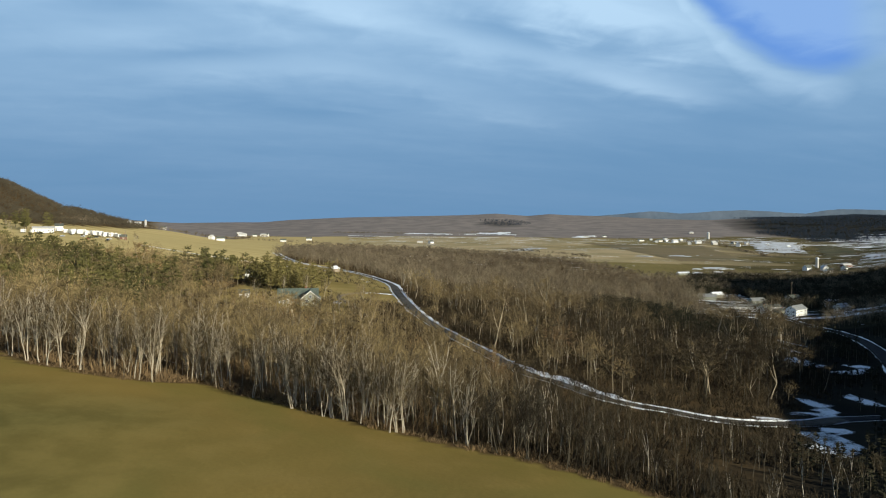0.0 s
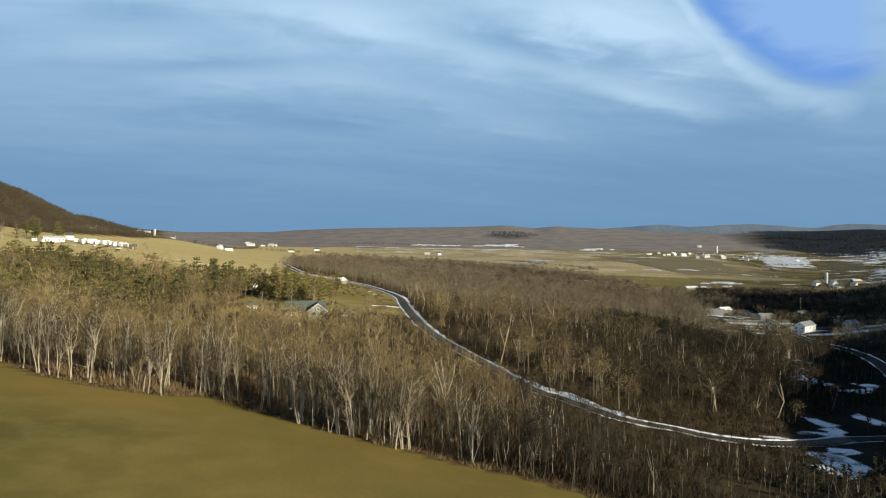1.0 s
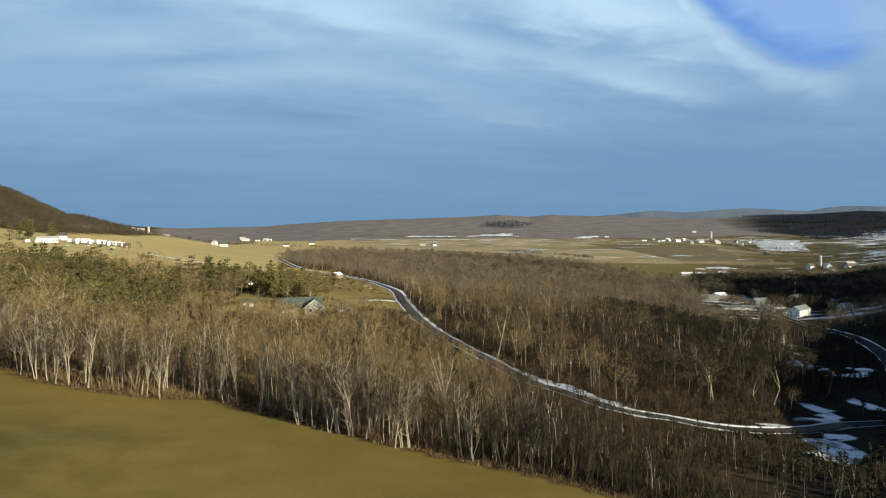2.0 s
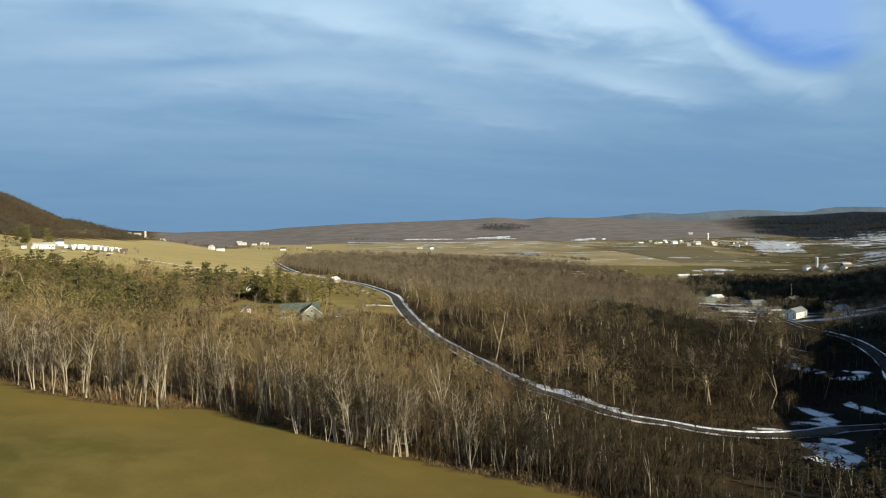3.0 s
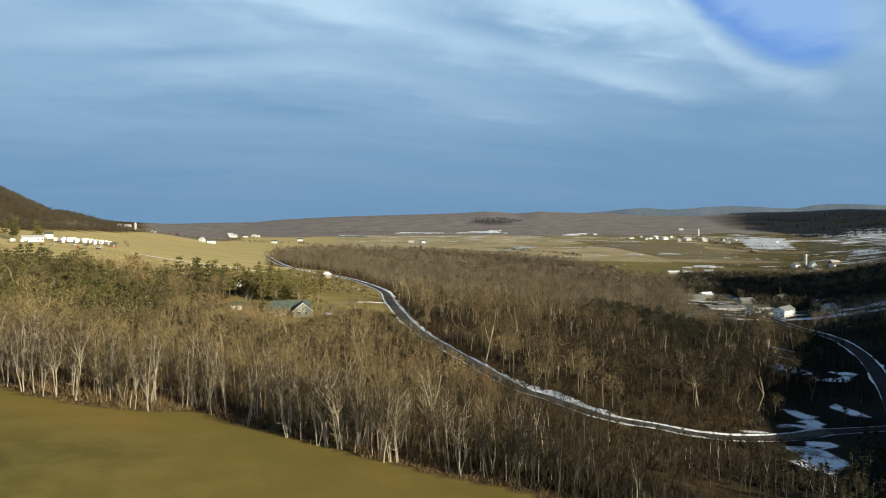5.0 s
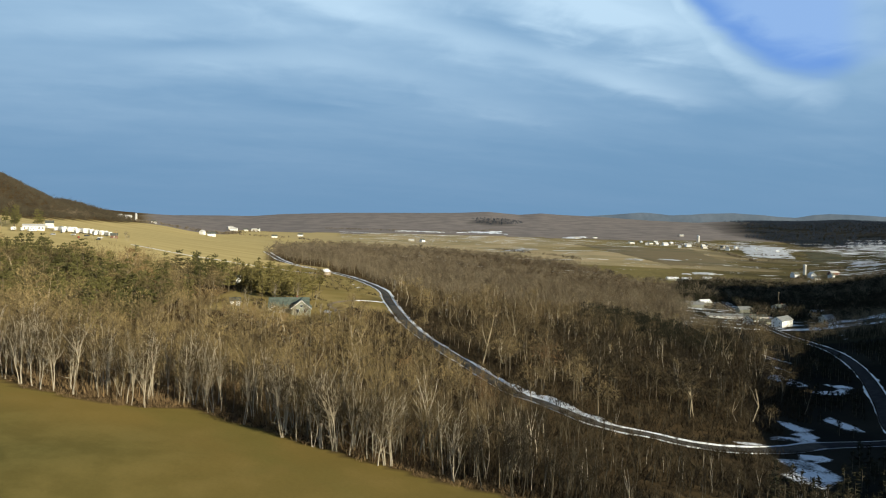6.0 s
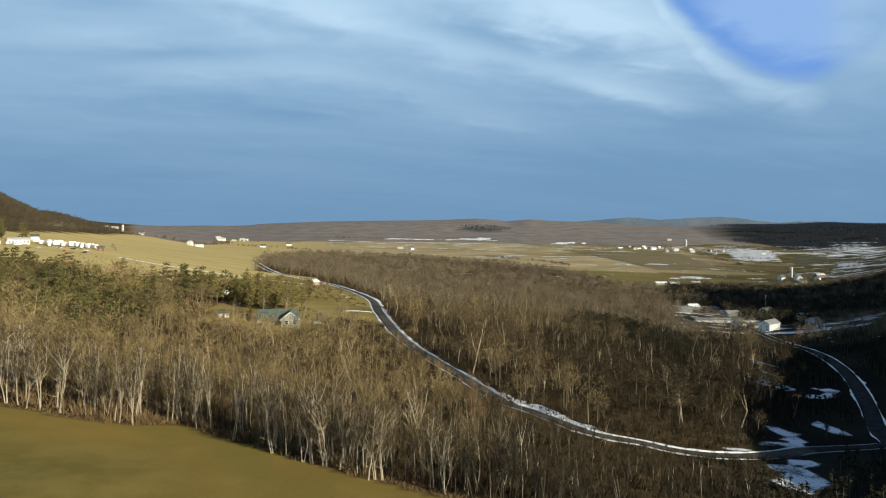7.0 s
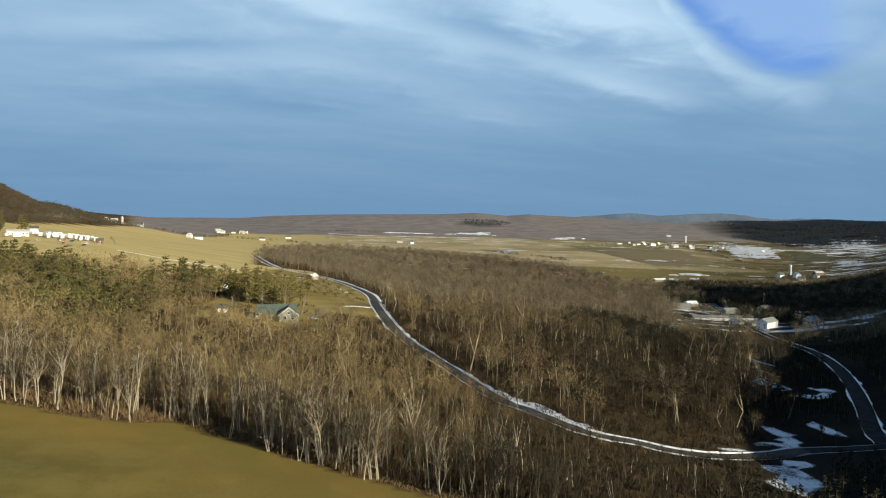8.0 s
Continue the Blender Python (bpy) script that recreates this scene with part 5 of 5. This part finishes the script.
    trunk, crown = Shape(), Shape()
    mid, wide = tall * 0.62, tall * rng.uniform(0.27, 0.36)
    trunk.tube([Vector((0, 0, -0.5)), Vector((rng.gauss(0, 0.2), rng.gauss(0, 0.2), mid))], [0.2, 0.12], 3, 0)
    for k in range(4):
        t = k * 1.6 + rng.random()
        trunk.tube([Vector((0, 0, mid * rng.uniform(0.55, 0.9))), Vector((math.cos(t) * wide * 0.6, math.sin(t) * wide * 0.6, tall * rng.uniform(0.75, 0.95)))], [0.1, 0.02], 3, 0)
    for _ in range(62):
        d = Vector((rng.gauss(0, 1), rng.gauss(0, 1), rng.gauss(0.15, 0.9))).normalized()
        r = rng.uniform(0.35, 1.0) ** 0.6 * rng.uniform(0.8, 1.1)
        p = Vector((d.x * wide * r, d.y * wide * r, mid + d.z * tall * 0.36 * r))
        crown.blade(p, (d + Vector((rng.gauss(0, 0.4), rng.gauss(0, 0.4), rng.gauss(0.3, 0.4)))).normalized(), rng.uniform(0.9, 2.0), 0.24, 0, rng)
    return trunk, crown


FAR = [merged(*round_tree(rng, rng.uniform(10, 15))) for _ in range(8)]


def near_wood(x, y):
    return woods(x, y) & in_view(x, y) & (in_field(x, y) < -5) & clear_of_roads(x, y, 6.5) & (y < 480) & (shade_side(x, y) < 30 + 10 * wobble(x, y, 9.0)) & (snow_patch(x, y, 1.1) < 0.02) & (wobble(x, y, 6.5, 6.0) > -0.55 + 0.5 * np.clip((x - 10) / 70, 0, 1) * (y > 200)) & (shadow_spot(x, y) > 0.95) & ~((y > 320) & (x < -110) & (wobble(x, y, 17.0, 4.0) > 0.45))


xs, ys = scattered(gen, -330, 330, 20, 480, 5.15, near_wood)
first = np.hypot(xs, ys) < 205
FINE = [merged(*bare_tree(rng, rng.uniform(12, 18), 1, 0.09, fine=3)) for _ in range(9)]
FINE = [(v, f, np.where(m == 0, 2, m) if k % 4 == 0 else m) for k, (v, f, m) in enumerate(FINE)]
# Right-hand trees, which get the twigs darkened for dimmer light.
dim_side = first & (xs > -14 + 10 * wobble(xs, ys, 14.0))
first &= ~dim_side
planted("woodland", FINE, [M_BARK2, M_TWIG, M_BARK], xs[first], ys[first], gen, "leafless hardwoods behind the field edge in brown twigs", "woodland", 0.62, 1.12)
# Trees below the road take the bark and twigs darkened for shade.
corner = dim_side & (xs > 17 + 8 * wobble(xs, ys, 9.0)) & (ys < np.interp(xs, [0, 40, 52, 66, 92, 130], [190, 215, 207, 202, 197, 211]))
dim_side &= ~corner
planted("woodland", FINE, [M_BARK2, M_DIMTWIG, M_BARK], xs[dim_side], ys[dim_side], gen, "leafless trees above the road, brown twigs darkened for dim light", "woodland", 0.62, 1.12)
planted("woodland", FINE, [M_SHADEBARK, M_SHADETWIG, M_PALE], xs[corner], ys[corner], gen, "leafless trees between field corner and road, darkened for shade", "woodland", 0.62, 1.12)
BROAD = [merged(*bare_tree(rng, rng.uniform(10, 15), 1, 0.09, fine=2)) for _ in range(10)]
BROAD = [(v * np.array([1.6, 1.6, 1.0], np.float32), f, np.where(m == 0, 2, m) if k % 3 == 0 else m) for k, (v, f, m) in enumerate(BROAD)]


def domed_tree(rng, tall):
    """A hardwood of the inner wood: short bole, spreading limbs and a lumpy dome of fine twigs."""
    trunk, crown = Shape(), Shape()
    mid, wide = tall * rng.uniform(0.56, 0.64), tall * rng.uniform(0.29, 0.40)
    lean = Vector((rng.gauss(0, 0.5), rng.gauss(0, 0.5), 0))
    trunk.tube([Vector((0, 0, -0.5)), lean * 0.5 + Vector((0, 0, mid * 0.5)), lean + Vector((0, 0, mid))], [0.17, 0.13, 0.08], 4, 0)
    lobes = []
    for k in range(7):
        t = k * 2.4 + rng.gauss(0, 0.4)
        out = wide * rng.uniform(0.35, 0.75) * (k > 0)
        c = lean + Vector((math.cos(t) * out, math.sin(t) * out, mid + tall * (rng.uniform(-0.12, 0.2) if k else 0.22)))
        trunk.tube([lean * 0.7 + Vector((0, 0, mid * rng.uniform(0.55, 0.85))), c], [0.05, 0.015], 3, 0)
        lobes.append((c, wide * rng.uniform(0.38, 0.6)))
    for _ in range(250):
        c, r = rng.choice(lobes)
        d = Vector((rng.gauss(0, 1), rng.gauss(0, 1), rng.gauss(0.2, 0.9))).normalized()
        p = c + d * r * rng.uniform(0.3, 1.0) ** 0.5
        crown.blade(p, (d + Vector((rng.gauss(0, 0.4), rng.gauss(0, 0.4), rng.gauss(0.3, 0.4)))).normalized(), rng.uniform(0.7, 1.6), 0.165, 0, rng)
    return trunk, crown


DOMED = [merged(*domed_tree(rng, rng.uniform(10, 15))) for _ in range(9)]
BROAD = [(v, f, np.where(m == 0, 2, m) if k % 9 == 0 else m) for k, (v, f, m) in enumerate(DOMED)] + BROAD[:2]
xs, ys = scattered(gen, -330, 330, 100, 480, 7.3, lambda x, y: near_wood(x, y) & (np.hypot(x, y) >= 200))
dim_side = xs > 5 + 12 * wobble(xs, ys, 20.0)
planted("woodland", BROAD, [M_BARK2, M_TWIG, M_BARK], xs[~dim_side], ys[~dim_side], gen, "dense leafless hardwood wood in pale brown winter twigs", "woodland", 0.5, 1.4)
# Part of the slope takes the shade-darkened bark and twigs too.
black = dim_side & (xs > 58 + 18 * wobble(xs, ys, 20.0, 3.0)) & (gen.random(len(xs)) < 0.72) & (ys < 400)
dim_side &= ~black
planted("woodland", BROAD, [M_SHADEBARK, M_SHADETWIG, M_BARK], xs[black], ys[black], gen, "leafless trees on the slope above the valley, darkened for shade", "woodland", 0.45, 1.4)
planted("woodland", BROAD, [M_BARK2, M_DIMTWIG, M_BARK], xs[dim_side], ys[dim_side], gen, "leafless wood in russet brown twigs darkened for dim light", "woodland", 0.45, 1.5)

xs, ys = scattered(gen, -60, 240, 230, 640, 19.0, lambda x, y: in_view(x, y) & woods(x, y) & clear_of_roads(x, y, 9) & (x > np.interp(y, [200, 239, 281, 357, 447, 640], [62, 39, 25, 0, -18, -70])) & (shade_side(x, y) < 12) & (wobble(x, y, 31.0, 5.0) > -0.1))
BIRCH = []
for _ in range(6):
    v, f, m = merged(*bare_tree(rng, rng.uniform(11, 15), 1, 0.12, stems=rng.choice((1, 2, 2))))
    keep = np.ones(len(f), bool)
    keep[m == 1] = np.arange((m == 1).sum()) % 3 == 0
    BIRCH.append((v, f[keep], m[keep]))
planted("birches", BIRCH, [M_PALE, M_TWIG], xs, ys, gen, "pale barked bare birches standing out of the brown wood", "trees", 0.75, 1.1, growing=False)


def far_wood(x, y):
    return woods(x, y) & (wobble(x, y, 13.0, 3.0) > -0.52) & (shadow_spot(x, y) > 1) & in_view(x, y) & clear_of_roads(x, y, 8) & (y >= 480)


xs, ys = scattered(gen, -800, 1000, 480, 950, 8.4, far_wood)
planted("woodland", FAR, [M_BARK2, M_TWIG2], xs, ys, gen, "far leafless woodland filling the valley", "woodland", 0.75, 1.45)


def mountain_wood(x, y):
    b = x / np.maximum(y, 1)
    return in_view(x, y) & (y > hill_foot(b) + 40 * wobble(x, y, 30.0))


def bush(rng):
    s = Shape()
    for _ in range(46):
        d = Vector((rng.gauss(0, 1), rng.gauss(0, 1), rng.gauss(0.25, 0.8))).normalized()
        r = rng.uniform(0.3, 1.0)
        s.blade(Vector((d.x * 2.6 * r, d.y * 2.6 * r, 3.0 + d.z * 2.6 * r)), (d + Vector((rng.gauss(0, 0.5), rng.gauss(0, 0.5), rng.gauss(0.2, 0.5)))).normalized(), rng.uniform(0.9, 2.0), 0.5, 0, rng)
    for _ in range(4):
        s.blade(Vector((rng.gauss(0, 0.9), rng.gauss(0, 0.9), -0.5)), Vector((rng.gauss(0, 0.15), rng.gauss(0, 0.15), 1)), 4.5, 0.5, 0, rng)
    return s.arrays()


BUSH = [bush(rng) for _ in range(5)]


def far_crown(rng):
    """A distant leafless crown: a lumpy haze of twigs over a short stem."""
    s = Shape()
    lobes = [(Vector((rng.gauss(0, 1.2), rng.gauss(0, 1.2), 3.0 + rng.gauss(0.3, 0.9))), rng.uniform(1.0, 1.7)) for _ in range(5)]
    for _ in range(88):
        c, r = rng.choice(lobes)
        d = Vector((rng.gauss(0, 1), rng.gauss(0, 1), rng.gauss(0.25, 0.8))).normalized()
        s.blade(c + d * r * rng.uniform(0.3, 1.0), (d + Vector((rng.gauss(0, 0.5), rng.gauss(0, 0.5), rng.gauss(0.2, 0.5)))).normalized(), rng.uniform(0.6, 1.4), 0.27, 0, rng)
    for _ in range(3):
        s.blade(Vector((rng.gauss(0, 0.7), rng.gauss(0, 0.7), -0.5)), Vector((rng.gauss(0, 0.15), rng.gauss(0, 0.15), 1)), 4.0, 0.35, 0, rng)
    return s.arrays()


FAR_CROWN = [far_crown(rng) for _ in range(7)]
xs, ys = scattered(gen, -1600, -300, 850, 1900, 11.0, mountain_wood)
planted("woodland", FAR_CROWN, [M_HILLTWIG], xs, ys, gen, "leafless woods on the hillside", "woodland", 0.9, 1.7)


xs, ys = scattered(gen, -800, 1000, 950, 1850, 11.0, far_wood)
planted("woodland", FAR_CROWN, [M_TWIG2], xs, ys, gen, "distant leafless woods below the far fields", "woodland", 0.9, 2.3)


xs, ys = scattered(gen, 300, 900, 620, 1200, 7.5, lambda x, y: in_view(x, y) & (x > 0.36 * y) & (y < 1150 + 30 * wobble(x, y, 40.0)) & (y > np.interp(x / np.maximum(y, 1), [0.36, 0.44, 0.47, 0.52, 0.58], [850, 850, 770, 700, 660]) + 25 * wobble(x, y, 30.0, 1.0)) & (x < 0.74 * y))
bare = gen.random(len(xs)) < np.interp(xs / ys, [0.38, 0.50, 0.60], [0.2, 0.42, 0.3])
# Near-black crowns stand in for bare trees in shadow.
planted("conifer_wood", BUSH, [M_SHADEPINE], xs[~bare], ys[~bare], gen, "crowns in the wood behind the village, near-black for shade", "woodland", 1.1, 2.3)
planted("woodland", FAR, [M_SHADEBARK, M_SHADETWIG], xs[bare], ys[bare], gen, "bare trees in the wood behind the village, darkened for shade", "woodland", 0.8, 1.35)


def hedgerow(points, deep, gap, label):
    """A ragged line of bare bushes along a plan line."""
    line = curve_through(points, gap)
    keep = gen.random(len(line)) < 0.85
    xs = np.repeat(line[keep, 0], 3) + gen.normal(0, 5, keep.sum() * 3)
    ys = np.repeat(line[keep, 1], 3) + gen.normal(0, deep, keep.sum() * 3)
    planted("hedgerow", BUSH, [M_TWIG2], xs, ys, gen, label, "hedgerow", 0.45, 1.3)


hedgerow([(560, 2700), (640, 2620), (747, 2490), (904, 2405), (900, 2150), (870, 1925), (850, 1780)], 4, 9, "dark hedgerow bordering the far sloping field")
hedgerow([(-490, 3100), (-250, 3015), (30, 3005), (270, 3150)], 8, 10, "dark tree line along the far field crest")
hedgerow([(173, 1880), (245, 1735), (293, 1672), (330, 1550)], 12, 8, "ragged brush between field and valley woods")
hedgerow([(700, 2440), (800, 2400), (900, 2330), (985, 2250)], 14, 12, "bare trees round the far farm")
hedgerow([(700, 1300), (760, 1370), (840, 1420), (960, 1600)], 12, 10, "bare trees round the valley barns")
hedgerow([(-620, 2040), (-520, 2010), (-430, 2000), (-330, 1900)], 12, 12, "bare trees beside the far houses")


hedgerow([(830, 1560), (960, 1590), (1120, 1640)], 7, 9, "dark hedgerow crossing the snowy fields")
hedgerow([(900, 1850), (1060, 1880), (1250, 1960)], 8, 10, "bare tree line between the snowy fields")
hedgerow([(980, 2080), (1130, 2120), (1330, 2180)], 8, 12, "far dark tree line on the snowy plain")
hedgerow([(-655, 1190), (-735, 1535), (-700, 1720), (-660, 1800), (-600, 1920), (-640, 2250)], 45, 7, "bare woods behind the crest of the dry field")
hedgerow([(-620, 2590), (-680, 2560), (-770, 2560)], 10, 10, "bare trees among the crest farm buildings")
# Woods of the far hill: shade and haze are in their colour.
xs, ys = scattered(gen, 900, 3100, 2480, 4650, 25.0, lambda x, y: in_view(x, y) & (x > (0.46 - 0.03 * wobble(x, y * 2, 260.0, 2.0) - 0.03 * wobble(x, y * 3, 75.0, 5.0)) * y) & (wobble(x, y, 90.0, 1.0) > -0.6) & (y > np.interp(x / y, [0.39, 0.43, 0.51, 0.545, 0.60, 0.68], [3650, 2950, 2680, 2480, 2520, 2560]) + 60 * wobble(x, y, 90.0, 2.0)))
planted("conifer_wood", BUSH, [M_HAZEPINE], xs, ys, gen, "woods on the far hill, toned for cloud shade and haze", "woodland", 1.5, 2.6, growing=False)
xs, ys = scattered(gen, 150, 500, 3400, 3840, 22.0, lambda x, y: np.hypot((x / y - 0.088) / 0.04, (y - 3620) / 200) + 0.3 * wobble(x, y, 60.0) < 0.85)
planted("conifer_wood", BUSH, [M_HAZEPINE], xs, ys, gen, "small dark wood on the far hill", "woodland", 0.9, 1.9, growing=False)


def yard_trees(x, y):
    return (x > -125) & (x < np.interp(y, [330, 447, 530, 620, 700], [-16, -36, -50, -84, -118])) & (y > 338) & (y < 640) & (np.hypot((x + 74) / 20, (y - 352) / 22) > 1) & clear_of_roads(x, y, 8) & (wobble(x, y, 16.0, 1.0) > -0.1)


xs, ys = scattered(gen, -130, -10, 338, 640, 14.0, yard_trees)
planted("young_trees", INNER, [M_BARK2, M_TWIG, M_BARK], xs, ys, gen, "scattered young bare trees on the rough lawn", "young trees", 0.3, 0.75)

# evergreens
CEDAR = [tree_thing("evergreen_tree", evergreen(rng, rng.uniform(11, 16), 2), (M_BARK2, M_PINE), "ragged olive green evergreen among leafless trees", "tree", "evergreens in the wood") for _ in range(6)]
GOLD = [tree_thing("evergreen_tree", evergreen(rng, rng.uniform(11, 15), 2), (M_BARK2, M_GOLDPINE), "golden olive evergreen behind the grey-green house", "tree", "evergreens by the house") for _ in range(3)]
spots = scattered(gen, -330, -20, 225, 460, 8.8, lambda x, y: in_view(x, y) & ((y > 265) | (wobble(x, y, 17.0, 4.0) > 0.4)) & (in_field(x, y) < -40) & (wobble(x, y, 17.0, 4.0) > -0.15) & ((x < -120) | ((y > 385) & (x < -75))) & clear_of_roads(x, y, 10))
for x, y in zip(*spots):
    k = rng.randrange(len(CEDAR))
    m = pose(x, y, z_at(x, y), 0, 0, rng.uniform(0, 360)) @ Matrix.Scale(rng.uniform(0.75, 1.15) * (1.0 if y < 385 or x < -120 else 1.1), 4)
    copy_thing(CEDAR[k] if x < -120 else GOLD[k % 3], m).matrix_basis = m
for x, y in ((-392, 640), (-398, 655), (-404, 632), (-386, 668), (-412, 660), (-380, 622), (-420, 690), (-395, 690)):
    m = pose(x, y, z_at(x, y), 0, 0, rng.uniform(0, 360)) @ Matrix.Scale(rng.uniform(0.9, 1.25), 4)
    tagged(copy_thing(CEDAR[rng.randrange(6)], m), "dark green evergreen behind the camper lot").matrix_basis = m
for i, ob in enumerate(GOLD):
    ob.matrix_basis = pose(-86 - 9 * i, 396 + 6 * i, z_at(-86 - 9 * i, 396 + 6 * i))
for i, ob in enumerate(CEDAR):
    x, y = -190 + 9 * i, 402 + 4 * (i % 3)
    ob.matrix_basis = pose(x, y, z_at(x, y))

# near-black conifers that fill the valley and deepen its shade by colour
HEMLOCK = [merged(*evergreen(rng, rng.uniform(4.5, 8.5), 0)) for _ in range(6)]


def hemlocks(x, y):
    return in_view(x, y, 40) & (shade_side(x, y) > 22 + 9 * wobble(x, y, 11.0, 2.0)) & (y > 100) & (in_field(x, y) < -45) & (y < 620) & clear_of_roads(x, y, 7) & clear_of_roads(x + 5, y + 14, 8) & (snow_patch(x, y, 1.25) < 0.02) & ~((x > 262) & (y > 430) & (y < 700) & (x > 0.52 * y) & (wobble(x, y, 14.0) > -0.5)) & ~((x > 0.43 * y) & (x < 0.55 * y) & (y > 520))


xs, ys = scattered(gen, 40, 420, 60, 620, 4.4, hemlocks)
planted("conifer_wood", HEMLOCK, [M_SHADEBARK, M_SHADEPINE], xs, ys, gen, "conifers crowding the valley floor, near-black to deepen its shade", "woodland", 0.6, 1.0, growing=False)
# Near-black trees added in place of the shadow.
xs, ys = scattered(gen, 90, 220, 350, 580, 5.0, lambda x, y: shadow_spot(x, y) < 1)
planted("conifer_wood", DOMED, [M_BARK2, M_SHADEPINE], xs, ys, gen, "near-black trees standing in for a shadow in the wood", "woodland", 0.5, 0.95, growing=False)


xs, ys = scattered(gen, 260, 520, 470, 860, 7.0, lambda x, y: (x > 0.40 * y) & clear_of_roads(x, y, 8) & (wobble(x, y, 24.0, 2.0) > -0.35) & ((x > 0.56 * y) | (y > 700)))
planted("village_trees", FAR, [M_BARK2, M_TWIG2], xs, ys, gen, "bare trees standing among the village houses", "trees", 0.5, 0.95)

# thin pale poles that crowd the wood's edge
POLES = []
for _ in range(7):
    v, f, m = merged(*bare_tree(rng, rng.uniform(10, 14), 1, 0.10))
    keep = np.ones(len(f), bool)
    keep[m == 1] = np.arange((m == 1).sum()) % 5 < 2
    POLES.append((v * np.array([0.75, 0.75, 1.0], np.float32), f[keep], m[keep]))
xs, ys = scattered(gen, -260, 120, 10, 300, 4.6, lambda x, y: in_view(x, y) & (in_field(x, y) < -2) & (in_field(x, y) > -24) & clear_of_roads(x, y, 7) & (shade_side(x, y) < 15))
dim_side = xs > 2 + 8 * wobble(xs, ys, 12.0)
pale = ~dim_side & (gen.random(len(xs)) < 0.4)
planted("saplings", POLES, [M_BARK, M_TWIG], xs[pale], ys[pale], gen, "thin pale saplings crowding the edge of the wood", "saplings", 0.55, 1.05)
pale = ~dim_side & ~pale
planted("saplings", POLES, [M_BARK2, M_TWIG], xs[pale], ys[pale], gen, "thin grey saplings crowding the edge of the wood", "saplings", 0.55, 1.05)
thin = dim_side & (gen.random(len(xs)) < 0.22)
dim_side &= ~thin
# Shade is painted into the twigs of these saplings.
planted("saplings", POLES, [M_SHADEBARK, M_SHADETWIG], xs[dim_side], ys[dim_side], gen, "thin saplings at the lower field corner, darkened for shade", "saplings", 0.5, 0.9)
planted("saplings", POLES, [M_PALE, M_SHADETWIG], xs[thin], ys[thin], gen, "thin pale stems among the shade-darkened saplings", "saplings", 0.6, 1.0)

xs, ys = scattered(gen, -20, 200, 190, 480, 12.0, lambda x, y: in_view(x, y) & woods(x, y) & (x > np.interp(y, [200, 239, 281, 357, 447], [52, 29, 15, -11, -29])) & clear_of_roads(x, y, 5) & (shade_side(x, y) < 32) & (snow_patch(x, y, 1.1) < 0.02))
planted("saplings", POLES, [M_BARK2, M_DIMTWIG], xs, ys, gen, "low bare saplings filling the wood beyond the road", "saplings", 0.3, 0.6)

xs, ys = scattered(gen, -160, 10, 205, 348, 6.0, lambda x, y: woods(x, y) & in_view(x, y) & (in_field(x, y) < -25) & clear_of_roads(x, y, 5))
planted("saplings", POLES, [M_BARK, M_TWIG], xs, ys, gen, "young bare trees in the low wood below the house", "saplings", 0.42, 0.75, growing=False)


def undergrowth_clump(rng):
    s = Shape()
    for _ in range(13):
        d = Vector((rng.gauss(0, 0.6), rng.gauss(0, 0.6), 1)).normalized()
        s.blade(Vector((rng.gauss(0, 0.9), rng.gauss(0, 0.9), -0.1)), d, rng.uniform(1.2, 3.6), 0.28, 0, rng)
    return s.arrays()


UNDER = [undergrowth_clump(rng) for _ in range(6)]
xs, ys = scattered(gen, -60, 200, 150, 480, 3.1, lambda x, y: in_view(x, y) & woods(x, y) & (in_field(x, y) < -16) & (x > -30 - 0.1 * (y - 200)) & clear_of_roads(x, y, 4.5) & (shade_side(x, y) < 30) & (snow_patch(x, y, 1.0) < 0.02))
xs = np.concatenate([xs, (more := scattered(gen, -130, -10, 335, 640, 9.0, lambda x, y: yard_trees(x, y)))[0]])
ys = np.concatenate([ys, more[1]])
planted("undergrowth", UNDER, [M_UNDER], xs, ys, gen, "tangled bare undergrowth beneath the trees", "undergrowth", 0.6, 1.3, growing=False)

# low brush under the first trees
def brush_clump(rng):
    s = Shape()
    for _ in range(26):
        d = Vector((rng.gauss(0, 0.45), rng.gauss(0, 0.45), 1)).normalized()
        s.blade(Vector((rng.gauss(0, 0.5), rng.gauss(0, 0.5), -0.05)), d, rng.uniform(0.5, 1.6), 0.11, 0, rng)
    return s.arrays()


BRUSH = [brush_clump(rng) for _ in range(5)]
xs, ys = scattered(gen, -260, 120, 10, 300, 1.7, lambda x, y: in_view(x, y) & (in_field(x, y) < 0.6) & (in_field(x, y) > -9))
planted("brush", BRUSH, [M_BRUSH], xs, ys, gen, "dry reddish brown brush along the field edge", "brush", 0.5, 1.2)
xs, ys = scattered(gen, -280, 140, 10, 320, 2.5, lambda x, y: in_view(x, y) & (in_field(x, y) < -4) & (in_field(x, y) > -38) & clear_of_roads(x, y, 5) & (snow_patch(x, y, 1.1) < 0.02))
# Right-hand brush takes the darker undergrowth colour in place of dimmer light.
dim_side = xs > -5 + 8 * wobble(xs, ys, 12.0)
planted("brush", BRUSH, [M_BRUSH], xs[~dim_side], ys[~dim_side], gen, "tall tangled brown brush under the first trees", "brush", 1.2, 2.6, growing=False)
planted("brush", BRUSH, [M_UNDER], xs[dim_side], ys[dim_side], gen, "tangled brush on the right side, darkened for dim light", "brush", 1.2, 2.6, growing=False)
